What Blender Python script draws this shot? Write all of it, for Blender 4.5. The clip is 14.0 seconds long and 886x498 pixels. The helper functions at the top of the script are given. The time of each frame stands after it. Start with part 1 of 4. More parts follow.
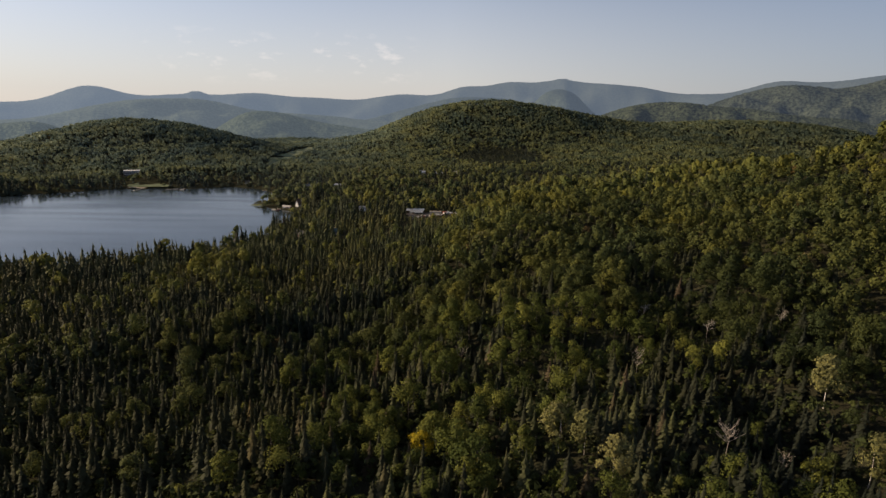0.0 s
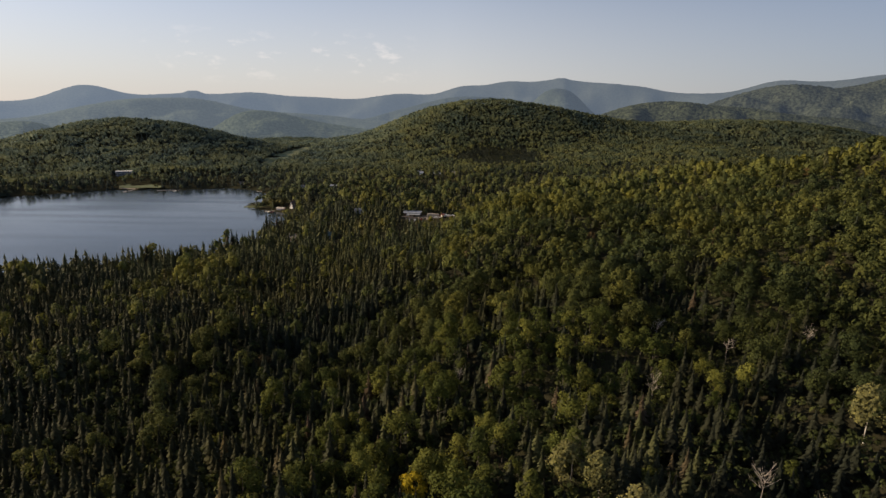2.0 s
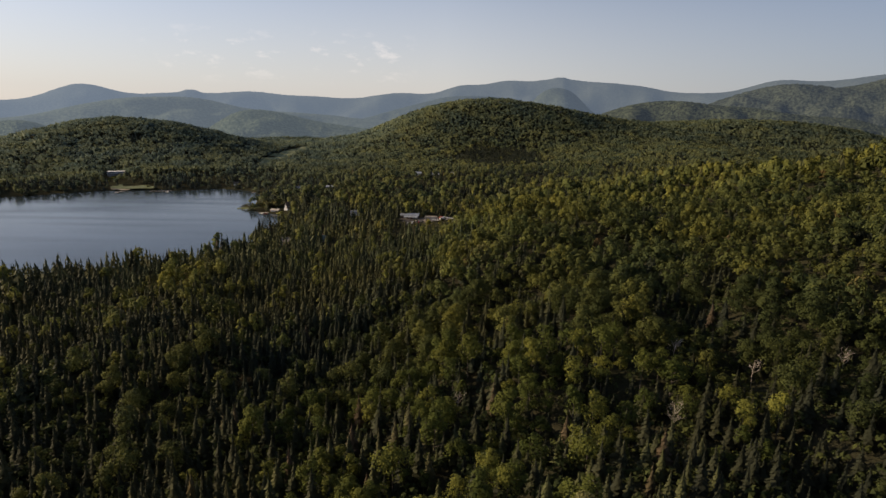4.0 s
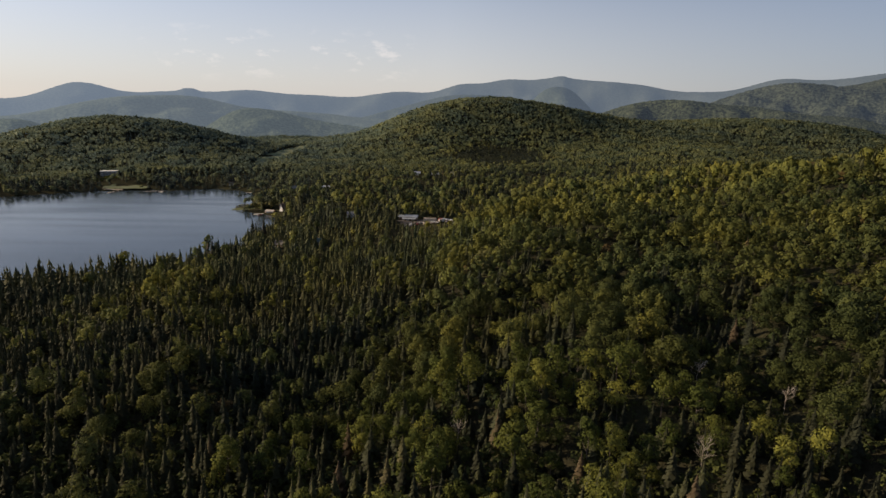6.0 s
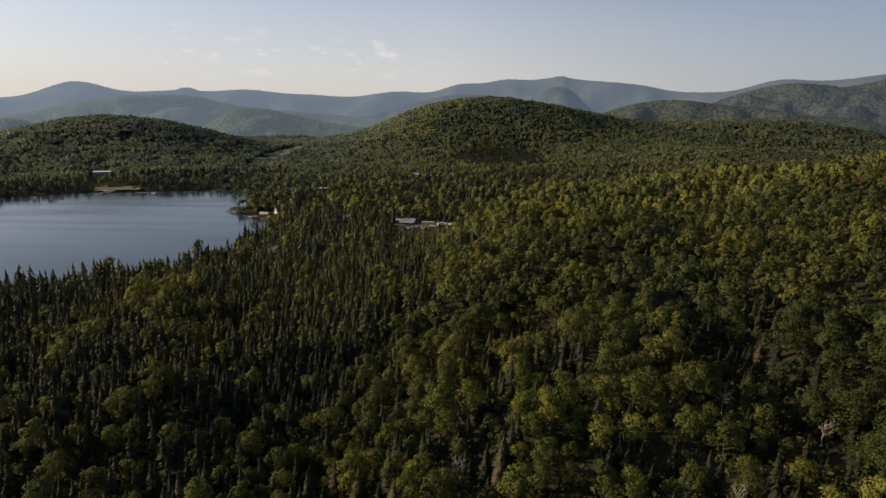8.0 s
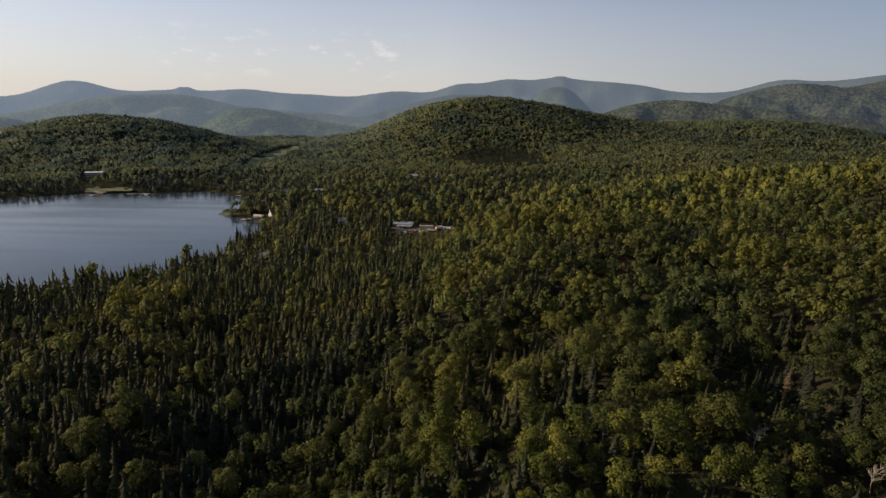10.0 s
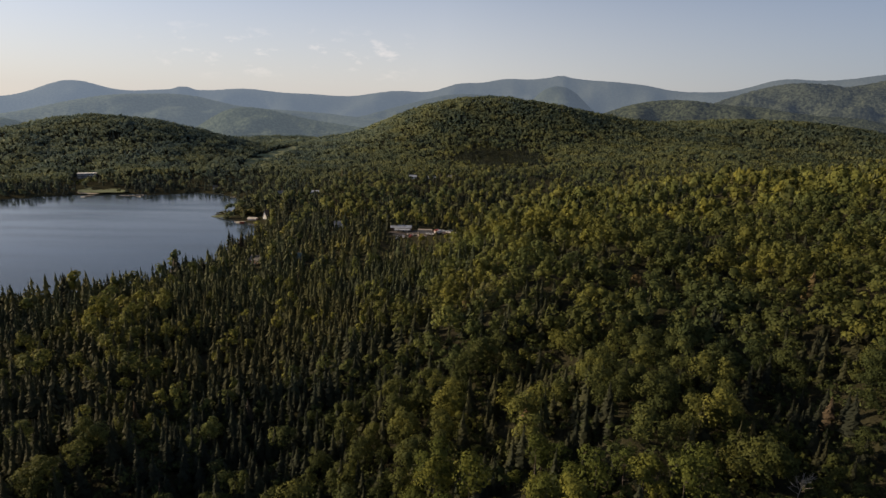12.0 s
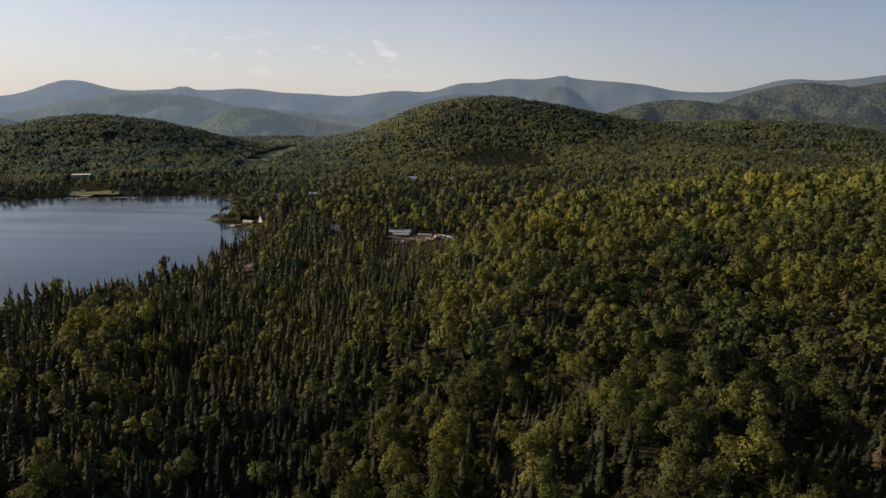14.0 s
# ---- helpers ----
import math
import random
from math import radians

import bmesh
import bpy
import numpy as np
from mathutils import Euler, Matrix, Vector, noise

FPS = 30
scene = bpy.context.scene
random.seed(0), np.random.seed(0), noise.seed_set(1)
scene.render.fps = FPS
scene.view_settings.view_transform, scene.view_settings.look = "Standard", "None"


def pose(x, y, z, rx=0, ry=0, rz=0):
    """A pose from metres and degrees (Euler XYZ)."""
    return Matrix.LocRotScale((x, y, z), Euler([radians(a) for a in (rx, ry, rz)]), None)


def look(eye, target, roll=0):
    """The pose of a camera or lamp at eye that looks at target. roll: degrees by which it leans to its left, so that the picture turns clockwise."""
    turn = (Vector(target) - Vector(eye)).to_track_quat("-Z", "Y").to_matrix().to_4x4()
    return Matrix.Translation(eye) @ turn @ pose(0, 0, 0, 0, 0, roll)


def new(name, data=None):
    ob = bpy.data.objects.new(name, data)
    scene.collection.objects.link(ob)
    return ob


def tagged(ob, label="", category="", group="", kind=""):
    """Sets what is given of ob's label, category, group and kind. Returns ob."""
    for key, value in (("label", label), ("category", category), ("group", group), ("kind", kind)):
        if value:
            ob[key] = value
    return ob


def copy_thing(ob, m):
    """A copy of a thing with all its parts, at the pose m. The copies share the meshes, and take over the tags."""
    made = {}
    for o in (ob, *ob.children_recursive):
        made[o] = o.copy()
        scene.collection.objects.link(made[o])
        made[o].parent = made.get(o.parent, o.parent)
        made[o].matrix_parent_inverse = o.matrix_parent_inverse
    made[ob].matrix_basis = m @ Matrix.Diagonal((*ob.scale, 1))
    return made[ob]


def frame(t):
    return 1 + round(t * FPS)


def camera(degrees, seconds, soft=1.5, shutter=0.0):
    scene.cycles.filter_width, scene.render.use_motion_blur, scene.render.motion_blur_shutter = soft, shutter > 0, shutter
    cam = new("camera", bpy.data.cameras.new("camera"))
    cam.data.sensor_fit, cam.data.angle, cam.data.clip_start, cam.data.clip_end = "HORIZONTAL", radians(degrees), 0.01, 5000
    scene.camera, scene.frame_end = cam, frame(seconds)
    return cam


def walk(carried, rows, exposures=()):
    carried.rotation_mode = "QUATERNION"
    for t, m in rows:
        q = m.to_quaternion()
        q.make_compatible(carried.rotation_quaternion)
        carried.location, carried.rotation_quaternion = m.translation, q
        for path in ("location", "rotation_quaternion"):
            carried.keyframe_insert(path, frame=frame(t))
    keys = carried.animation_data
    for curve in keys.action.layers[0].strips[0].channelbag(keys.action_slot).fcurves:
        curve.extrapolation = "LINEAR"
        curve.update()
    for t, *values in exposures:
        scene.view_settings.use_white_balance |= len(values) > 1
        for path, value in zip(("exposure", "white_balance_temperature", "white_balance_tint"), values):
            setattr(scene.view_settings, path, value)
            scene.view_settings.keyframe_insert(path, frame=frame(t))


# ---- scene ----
cam = camera(74.4, 14.0, soft=1.5)
PATH = [
    (0, (-0.93, 1.252, 130.291), (-0.935, 3.196, 129.822), 0.9),
    (0.5, (-0.818, 5.792, 130.286), (-0.82, 7.736, 129.817), 0.9),
    (1, (-0.661, 10.312, 130.297), (-0.662, 12.256, 129.827), 0.9),
    (1.5, (-0.47, 14.815, 130.328), (-0.471, 16.759, 129.856), 0.9),
    (2, (-0.306, 19.329, 130.351), (-0.306, 21.273, 129.88), 0.9),
    (2.5, (-0.198, 23.933, 130.358), (-0.197, 25.876, 129.886), 0.9),
    (3, (-0.126, 28.575, 130.35), (-0.125, 30.518, 129.877), 0.9),
    (3.2, (-0.082, 30.437, 130.331), (-0.08, 32.381, 129.859), 0.9),
    (5.5, (0.379, 51.989, 129.403), (0.384, 53.931, 128.928), 1.0),
    (6, (0.438, 56.599, 129.34), (0.443, 58.542, 128.864), 1.0),
    (6.5, (0.515, 61.112, 129.349), (0.522, 63.054, 128.872), 1.0),
    (7, (0.591, 65.548, 129.411), (0.598, 67.49, 128.934), 1.1),
    (7.5, (0.736, 69.898, 129.496), (0.743, 71.84, 129.019), 1.1),
    (8, (0.929, 74.169, 129.549), (0.937, 76.111, 129.073), 1.1),
    (8.2, (1.001, 75.921, 129.551), (1.006, 77.863, 129.074), 1.1),
    (10.5, (1.481, 96.881, 129.423), (1.493, 98.824, 128.947), 1.2),
    (11, (1.667, 101.534, 129.415), (1.677, 103.477, 128.939), 1.2),
    (11.5, (1.871, 106.224, 129.413), (1.882, 108.167, 128.937), 1.2),
    (12, (2.036, 110.818, 129.409), (2.047, 112.76, 128.932), 1.2),
    (12.5, (2.193, 115.377, 129.44), (2.204, 117.319, 128.964), 1.2),
    (13, (2.369, 119.866, 129.488), (2.38, 121.809, 129.01), 1.2),
    (13.5, (2.607, 124.359, 129.547), (2.616, 126.301, 129.07), 1.2),
    (14, (2.783, 128.838, 129.58), (2.79, 130.78, 129.103), 1.2),
]
walk(cam, [(t, look(e, g, r)) for t, e, g, r in PATH], ((0.0, 0.49, 6750, 12), (14.0, 0.49, 6750, 12)))

# ---- world, sun, exposure ----
SUN_AZ = -82.0      # degrees clockwise from +Y
SUN_EL = 20.0
world = bpy.data.worlds.new("sky_world")
scene.world = world
world.use_nodes = True
wn, wl = world.node_tree.nodes, world.node_tree.links
wn.clear()
sky = wn.new("ShaderNodeTexSky")
sky.sky_type = "NISHITA"
sky.sun_disc = False
sky.sun_elevation = radians(SUN_EL)
sky.sun_rotation = radians(SUN_AZ)
sky.altitude = 300
sky.air_density, sky.dust_density, sky.ozone_density = 0.6, 0.9, 0.6
# thin evening clouds low over the horizon
geo = wn.new("ShaderNodeTexCoord")
stretch = wn.new("ShaderNodeVectorMath")
stretch.operation = "MULTIPLY_ADD"
stretch.inputs[1].default_value = (24, 24, 62)
stretch.inputs[2].default_value = (9.1, 0.6, 1.4)
cl = wn.new("ShaderNodeTexNoise")
cl.inputs["Scale"].default_value = 1.0
cl.inputs["Detail"].default_value = 7.0
cl.inputs["Roughness"].default_value = 0.62
ramp = wn.new("ShaderNodeValToRGB")
ramp.color_ramp.elements[0].position, ramp.color_ramp.elements[1].position = 0.55, 0.68
sep = wn.new("ShaderNodeSeparateXYZ")
band = wn.new("ShaderNodeValToRGB")
band.color_ramp.elements[0].position = 0.03
band.color_ramp.elements[1].position = 0.065
for p, c in ((0.085, 1.0), (0.12, 0.0)):
    el = band.color_ramp.elements.new(p)
    el.color = (c, c, c, 1)
amount = wn.new("ShaderNodeMath")
amount.operation = "MULTIPLY"
soft_amount = wn.new("ShaderNodeMath")
soft_amount.operation = "MULTIPLY"
soft_amount.inputs[1].default_value = 0.2
mixc = wn.new("ShaderNodeMix")
mixc.data_type = "RGBA"
mixc.inputs[7].default_value = (8.6, 7.7, 7.1, 1)
bg = wn.new("ShaderNodeBackground")
bg.inputs["Strength"].default_value = 0.112
wo = wn.new("ShaderNodeOutputWorld")
wl.new(geo.outputs["Generated"], stretch.inputs[0])
wl.new(stretch.outputs[0], cl.inputs["Vector"])
wl.new(cl.outputs["Fac"], ramp.inputs["Fac"])
wl.new(geo.outputs["Generated"], sep.inputs[0])
wl.new(sep.outputs["Z"], band.inputs["Fac"])
wl.new(ramp.outputs["Color"], amount.inputs[0])
wl.new(band.outputs["Color"], amount.inputs[1])
half_x = wn.new("ShaderNodeMath")
half_x.operation = "MULTIPLY_ADD"
half_x.inputs[1].default_value, half_x.inputs[2].default_value = 0.5, 0.5
wl.new(sep.outputs["X"], half_x.inputs[0])
group_x = wn.new("ShaderNodeValToRGB")      # they drift in one loose group
group_x.color_ramp.elements[0].position = 0.265
group_x.color_ramp.elements[1].position = 0.30
for p, c in ((0.46, 1.0), (0.48, 0.0)):
    el = group_x.color_ramp.elements.new(p)
    el.color = (c, c, c, 1)
in_group = wn.new("ShaderNodeMath")
in_group.operation = "MULTIPLY"
wl.new(half_x.outputs[0], group_x.inputs["Fac"])
wl.new(amount.outputs[0], in_group.inputs[0])
wl.new(group_x.outputs["Color"], in_group.inputs[1])
wl.new(in_group.outputs[0], soft_amount.inputs[0])
wl.new(soft_amount.outputs[0], mixc.inputs[0])
veil = wn.new("ShaderNodeMix")      # whitish summer haze over the whole sky
veil.data_type = "RGBA"
thick = wn.new("ShaderNodeMapRange")      # the haze thins out upwards
thick.inputs["From Min"].default_value, thick.inputs["From Max"].default_value = 0.02, 0.24
thick.inputs["To Min"].default_value, thick.inputs["To Max"].default_value = 0.85, 0.16
wl.new(sep.outputs["Z"], thick.inputs["Value"])
wl.new(thick.outputs[0], veil.inputs[0])
veil.inputs[7].default_value = (3.95, 3.8, 3.68, 1)
wl.new(sky.outputs["Color"], veil.inputs[6])
wl.new(veil.outputs[2], mixc.inputs[6])
side = wn.new("ShaderNodeValToRGB")      # the haze glows towards the sun and dulls away from it
side.color_ramp.elements[0].position, side.color_ramp.elements[0].color = 0.50, (1, 1, 1, 1)
side.color_ramp.elements[1].position, side.color_ramp.elements[1].color = 0.82, (0.57, 0.625, 0.70, 1)
wl.new(half_x.outputs[0], side.inputs["Fac"])
dull = wn.new("ShaderNodeMix")
dull.data_type, dull.blend_type = "RGBA", "MULTIPLY"
dull.inputs[0].default_value = 1.0
wl.new(mixc.outputs[2], dull.inputs[6])
wl.new(side.outputs["Color"], dull.inputs[7])
wl.new(dull.outputs[2], bg.inputs["Color"])
wl.new(bg.outputs[0], wo.inputs["Surface"])

sun_data = bpy.data.lights.new("sun", "SUN")
sun_data.energy, sun_data.angle, sun_data.color = 5.0, radians(0.6), (1.0, 0.785, 0.53)
sun = new("sun", sun_data)
sd = Vector((math.sin(radians(SUN_AZ)) * math.cos(radians(SUN_EL)), math.cos(radians(SUN_AZ)) * math.cos(radians(SUN_EL)), math.sin(radians(SUN_EL))))
sun.matrix_world = look(sd * 600, (0, 0, 0))


# ---- materials ----
def material(name):
    m = bpy.data.materials.new(name)
    m.use_nodes = True
    n, l = m.node_tree.nodes, m.node_tree.links
    return m, n, l, n["Principled BSDF"]


def noise_node(n, l, scale, detail=4.0, coord="Object", rough=0.55):
    tc = n.new("ShaderNodeTexCoord")
    t = n.new("ShaderNodeTexNoise")
    t.inputs["Scale"].default_value, t.inputs["Detail"].default_value, t.inputs["Roughness"].default_value = scale, detail, rough
    l.new(tc.outputs[coord], t.inputs["Vector"])
    return t.outputs["Fac"]


def ramp_node(n, l, fac, stops):
    r = n.new("ShaderNodeValToRGB")
    e = r.color_ramp.elements
    while len(e) < len(stops):
        e.new(0.5)
    for el, (p, c) in zip(e, stops):
        el.position, el.color = p, (*c, 1)
    l.new(fac, r.inputs["Fac"])
    return r.outputs["Color"]


def mix_node(n, l, fac, a, b, blend="MIX"):
    x = n.new("ShaderNodeMix")
    x.data_type, x.blend_type = "RGBA", blend
    for sock, v in ((x.inputs[0], fac), (x.inputs[6], a), (x.inputs[7], b)):
        if isinstance(v, (int, float)):
            sock.default_value = v
        elif isinstance(v, tuple):
            sock.default_value = (*v, 1)
        else:
            l.new(v, sock)
    return x.outputs[2]


def surface(name, base, dark, scale=2.0, rough=0.7, metal=0.0, bump=0.15, fine=18.0):
    """A plain painted, wooden or mineral surface with stains and grain at two scales."""
    m, n, l, p = material(name)
    big = noise_node(n, l, scale, 5)
    small = noise_node(n, l, fine, 3)
    c = ramp_node(n, l, big, ((0.35, dark), (0.62, base)))
    c = mix_node(n, l, 0.25, c, ramp_node(n, l, small, ((0.3, dark), (0.7, base))))
    l.new(c, p.inputs["Base Color"])
    p.inputs["Roughness"].default_value, p.inputs["Metallic"].default_value = rough, metal
    b = n.new("ShaderNodeBump")
    b.inputs["Strength"].default_value, b.inputs["Distance"].default_value = bump, 0.05
    l.new(small, b.inputs["Height"])
    l.new(b.outputs[0], p.inputs["Normal"])
    return m


def foliage(name, stops, joined, translucent=0.26, patch=None, haze_ramp=None, vary=1.0):
    """Leaves: the hue differs from tree to tree, and a little from spray to spray."""
    m, n, l, p = material(name)
    if joined:
        a = n.new("ShaderNodeAttribute")
        a.attribute_name = "tint"
        tree = a.outputs["Fac"]
    else:
        o = n.new("ShaderNodeObjectInfo")
        tree = o.outputs["Random"]
    c = ramp_node(n, l, tree, stops)
    if haze_ramp:      # distance haze painted into the leaf colour, by the stand value
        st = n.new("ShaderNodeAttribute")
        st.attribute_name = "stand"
        c = mix_node(n, l, st.outputs["Fac"], c, ramp_node(n, l, tree, haze_ramp))
    g = n.new("ShaderNodeNewGeometry")
    leaf = ramp_node(n, l, g.outputs["Random Per Island"], ((0.0, (0.58, 0.62, 0.70)), (0.6, (1.0, 1.0, 1.0)), (1.0, (1.35, 1.30, 1.1))))
    if haze_ramp:
        ev = n.new("ShaderNodeAttribute")
        ev.attribute_name = "even"
        calm = n.new("ShaderNodeMath")      # less tone variation from spray to spray further off
        calm.operation = "MULTIPLY_ADD"
        calm.inputs[1].default_value, calm.inputs[2].default_value = -0.85 * vary, vary
        l.new(ev.outputs["Fac"], calm.inputs[0])
        c = mix_node(n, l, calm.outputs[0], c, leaf, "MULTIPLY")
    else:
        c = mix_node(n, l, vary, c, leaf, "MULTIPLY")
    if patch:
        big = n.new("ShaderNodeTexNoise")
        big.inputs["Scale"].default_value = patch
        big.inputs["Detail"].default_value = 3
        l.new(g.outputs["Position"], big.inputs["Vector"])
        c = mix_node(n, l, 1.0, c, ramp_node(n, l, big.outputs["Fac"], ((0.35, (0.72, 0.82, 0.95)), (0.65, (1.2, 1.12, 0.9)))), "MULTIPLY")
    l.new(c, p.inputs["Base Color"])
    p.inputs["Roughness"].default_value = 0.75
    p.inputs["Specular IOR Level"].default_value = 0.06
    t = n.new("ShaderNodeBsdfTranslucent")
    l.new(c, t.inputs["Color"])
    s = n.new("ShaderNodeMixShader")
    s.inputs[0].default_value = translucent
    l.new(p.outputs[0], s.inputs[1])
    l.new(t.outputs[0], s.inputs[2])
    l.new(s.outputs[0], n["Material Output"].inputs["Surface"])
    return m


BROAD = ((0.0, (0.038, 0.048, 0.018)), (0.30, (0.064, 0.073, 0.025)), (0.62, (0.106, 0.112, 0.032)),
         (0.86, (0.152, 0.158, 0.042)), (0.95, (0.090, 0.080, 0.034)), (1.0, (0.100, 0.058, 0.028)))
NEEDLE = ((0.0, (0.024, 0.027, 0.018)), (0.45, (0.044, 0.048, 0.027)), (0.85, (0.080, 0.087, 0.038)), (1.0, (0.082, 0.058, 0.040)))
# paler, bluer leaf colours that paint in the haze of the far hills
BROAD_HAZE = ((0.0, (0.108, 0.148, 0.132)), (0.5, (0.128, 0.170, 0.142)), (1.0, (0.148, 0.182, 0.140)))
NEEDLE_HAZE = ((0.0, (0.052, 0.072, 0.066)), (1.0, (0.080, 0.102, 0.088)))
m_broad = foliage("broadleaf", ((0.0, (0.044, 0.058, 0.015)), (0.5, (0.068, 0.080, 0.019)), (0.9, (0.106, 0.112, 0.025)), (1.0, (0.142, 0.145, 0.032))), False, vary=0.65)
m_broad_j = foliage("broadleaf_woods", BROAD, True, patch=0.018, haze_ramp=BROAD_HAZE, vary=0.65)
m_needle = foliage("needles", tuple((p, tuple(v * 0.8 for v in c)) for p, c in NEEDLE), False, 0.12, vary=0.25)
m_needle_j = foliage("needles_woods", NEEDLE, True, 0.2, patch=0.018, haze_ramp=NEEDLE_HAZE, vary=0.25)
m_aspen = foliage("aspen_leaves", ((0.0, (0.115, 0.115, 0.045)), (1.0, (0.15, 0.14, 0.058))), False)
m_yellow = foliage("yellow_leaves", ((0.0, (0.30, 0.24, 0.02)), (1.0, (0.32, 0.25, 0.02))), False)
m_bark = surface("bark", (0.075, 0.062, 0.050), (0.035, 0.030, 0.025), 1.5, 0.9)
m_birch = surface("birch_bark", (0.62, 0.58, 0.52), (0.12, 0.10, 0.09), 1.1, 0.7)
m_dead = surface("dead_wood", (0.27, 0.24, 0.205), (0.15, 0.13, 0.11), 1.0, 0.85)


def ground_material():
    m, n, l, p = material("forest_floor")
    big = noise_node(n, l, 0.05, 6)
    small = noise_node(n, l, 0.8, 5)
    c = ramp_node(n, l, big, ((0.35, (0.030, 0.028, 0.020)), (0.65, (0.040, 0.042, 0.025))))
    c = mix_node(n, l, 0.35, c, ramp_node(n, l, small, ((0.3, (0.009, 0.009, 0.006)), (0.7, (0.032, 0.030, 0.015)))))
    l.new(c, p.inputs["Base Color"])
    p.inputs["Roughness"].default_value = 0.95
    p.inputs["Specular IOR Level"].default_value = 0.0
    b = n.new("ShaderNodeBump")
    b.inputs["Strength"].default_value, b.inputs["Distance"].default_value = 0.6, 1.0
    l.new(small, b.inputs["Height"])
    l.new(b.outputs[0], p.inputs["Normal"])
    return m


def water_material():
    m, n, l, p = material("lake_water")
    p.inputs["Base Color"].default_value = (0.020, 0.030, 0.038, 1)
    p.inputs["IOR"].default_value = 1.333
    tc = n.new("ShaderNodeTexCoord")
    mp = n.new("ShaderNodeMapping")
    mp.inputs["Scale"].default_value = (0.004, 0.028, 1)
    mp.inputs["Rotation"].default_value = (0, 0, radians(-14))
    l.new(tc.outputs["Object"], mp.inputs["Vector"])
    streak = n.new("ShaderNodeTexNoise")
    streak.inputs["Scale"].default_value, streak.inputs["Detail"].default_value = 1.0, 9.0
    l.new(mp.outputs[0], streak.inputs["Vector"])
    r = n.new("ShaderNodeMapRange")
    r.inputs["From Min"].default_value, r.inputs["From Max"].default_value = 0.35, 0.68
    r.inputs["To Min"].default_value, r.inputs["To Max"].default_value = 0.08, 0.22
    l.new(streak.outputs["Fac"], r.inputs["Value"])
    l.new(r.outputs[0], p.inputs["Roughness"])
    w = noise_node(n, l, 0.5, 4)
    b = n.new("ShaderNodeBump")
    b.inputs["Strength"].default_value, b.inputs["Distance"].default_value = 0.2, 0.2
    l.new(w, b.inputs["Height"])
    l.new(b.outputs[0], p.inputs["Normal"])
    return m


def ridge_material(name, leaf, haze_glow, share, grain=1.0):
    """Woods of a ridge kilometres off; the haze before it is painted in as emission."""
    m, n, l, p = material(name)
    big = noise_node(n, l, 0.004, 5)
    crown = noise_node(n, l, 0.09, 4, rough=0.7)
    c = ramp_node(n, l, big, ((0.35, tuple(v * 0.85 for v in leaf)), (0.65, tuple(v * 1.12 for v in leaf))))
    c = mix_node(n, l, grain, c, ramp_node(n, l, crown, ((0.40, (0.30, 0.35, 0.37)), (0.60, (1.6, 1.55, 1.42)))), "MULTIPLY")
    l.new(c, p.inputs["Base Color"])
    p.inputs["Roughness"].default_value = 0.9
    p.inputs["Specular IOR Level"].default_value = 0.0
    p.inputs["Emission Color"].default_value = (*haze_glow, 1)
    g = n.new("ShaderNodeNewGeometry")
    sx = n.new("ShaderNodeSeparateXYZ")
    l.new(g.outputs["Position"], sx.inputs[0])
    toward = n.new("ShaderNodeMapRange")      # the painted haze emits more on the sun's side
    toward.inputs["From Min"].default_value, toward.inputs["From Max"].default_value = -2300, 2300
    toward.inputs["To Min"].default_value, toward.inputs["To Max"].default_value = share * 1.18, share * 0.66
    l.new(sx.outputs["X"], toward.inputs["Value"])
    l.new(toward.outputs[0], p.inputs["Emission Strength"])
    b = n.new("ShaderNodeBump")
    b.inputs["Strength"].default_value, b.inputs["Distance"].default_value = 0.9 * grain, 10.0
    l.new(crown, b.inputs["Height"])
    l.new(b.outputs[0], p.inputs["Normal"])
    return m


m_ground = ground_material()
m_water = water_material()
m_grass = surface("meadow_grass", (0.056, 0.070, 0.016), (0.032, 0.043, 0.011), 0.06, 0.9, fine=1.2)
m_lawn = surface("lawn_grass", (0.062, 0.088, 0.020), (0.036, 0.050, 0.014), 0.12, 0.9, fine=1.2)
m_bog = surface("bog_grass", (0.130, 0.150, 0.062), (0.085, 0.105, 0.045), 0.02, 0.9, fine=0.6)
m_gravel = surface("yard_gravel", (0.068, 0.055, 0.046), (0.036, 0.03, 0.026), 0.15, 0.95, fine=2.0)
m_sand = surface("beach_sand", (0.28, 0.24, 0.18), (0.17, 0.14, 0.10), 0.3, 0.9)
m_steel = surface("roof_sheet", (0.40, 0.43, 0.47), (0.28, 0.30, 0.33), 0.3, 0.45, 0.3)
m_dark_roof = surface("shingle_dark", (0.075, 0.072, 0.070), (0.040, 0.038, 0.036), 0.8, 0.85)
m_grey_roof = surface("shingle_grey", (0.22, 0.22, 0.22), (0.13, 0.13, 0.13), 0.8, 0.8)
m_teal_roof = surface("roof_teal", (0.045, 0.085, 0.08), (0.028, 0.055, 0.05), 0.5, 0.5)
m_red_roof = surface("roof_red", (0.26, 0.13, 0.10), (0.16, 0.08, 0.065), 0.5, 0.7)
m_white = surface("white_siding", (0.72, 0.71, 0.68), (0.5, 0.49, 0.46), 0.6, 0.6)
m_pink = surface("pale_siding", (0.66, 0.50, 0.42), (0.45, 0.34, 0.28), 0.6, 0.65)
m_brown = surface("wood_siding", (0.16, 0.105, 0.07), (0.08, 0.05, 0.035), 1.0, 0.8)
m_greyw = surface("grey_siding", (0.22, 0.225, 0.24), (0.14, 0.14, 0.15), 0.7, 0.7)
m_plank = surface("dock_planks", (0.48, 0.44, 0.40), (0.28, 0.25, 0.22), 1.0, 0.8)
m_tan = surface("trailer_tan", (0.46, 0.38, 0.29), (0.32, 0.26, 0.20), 0.8, 0.6)
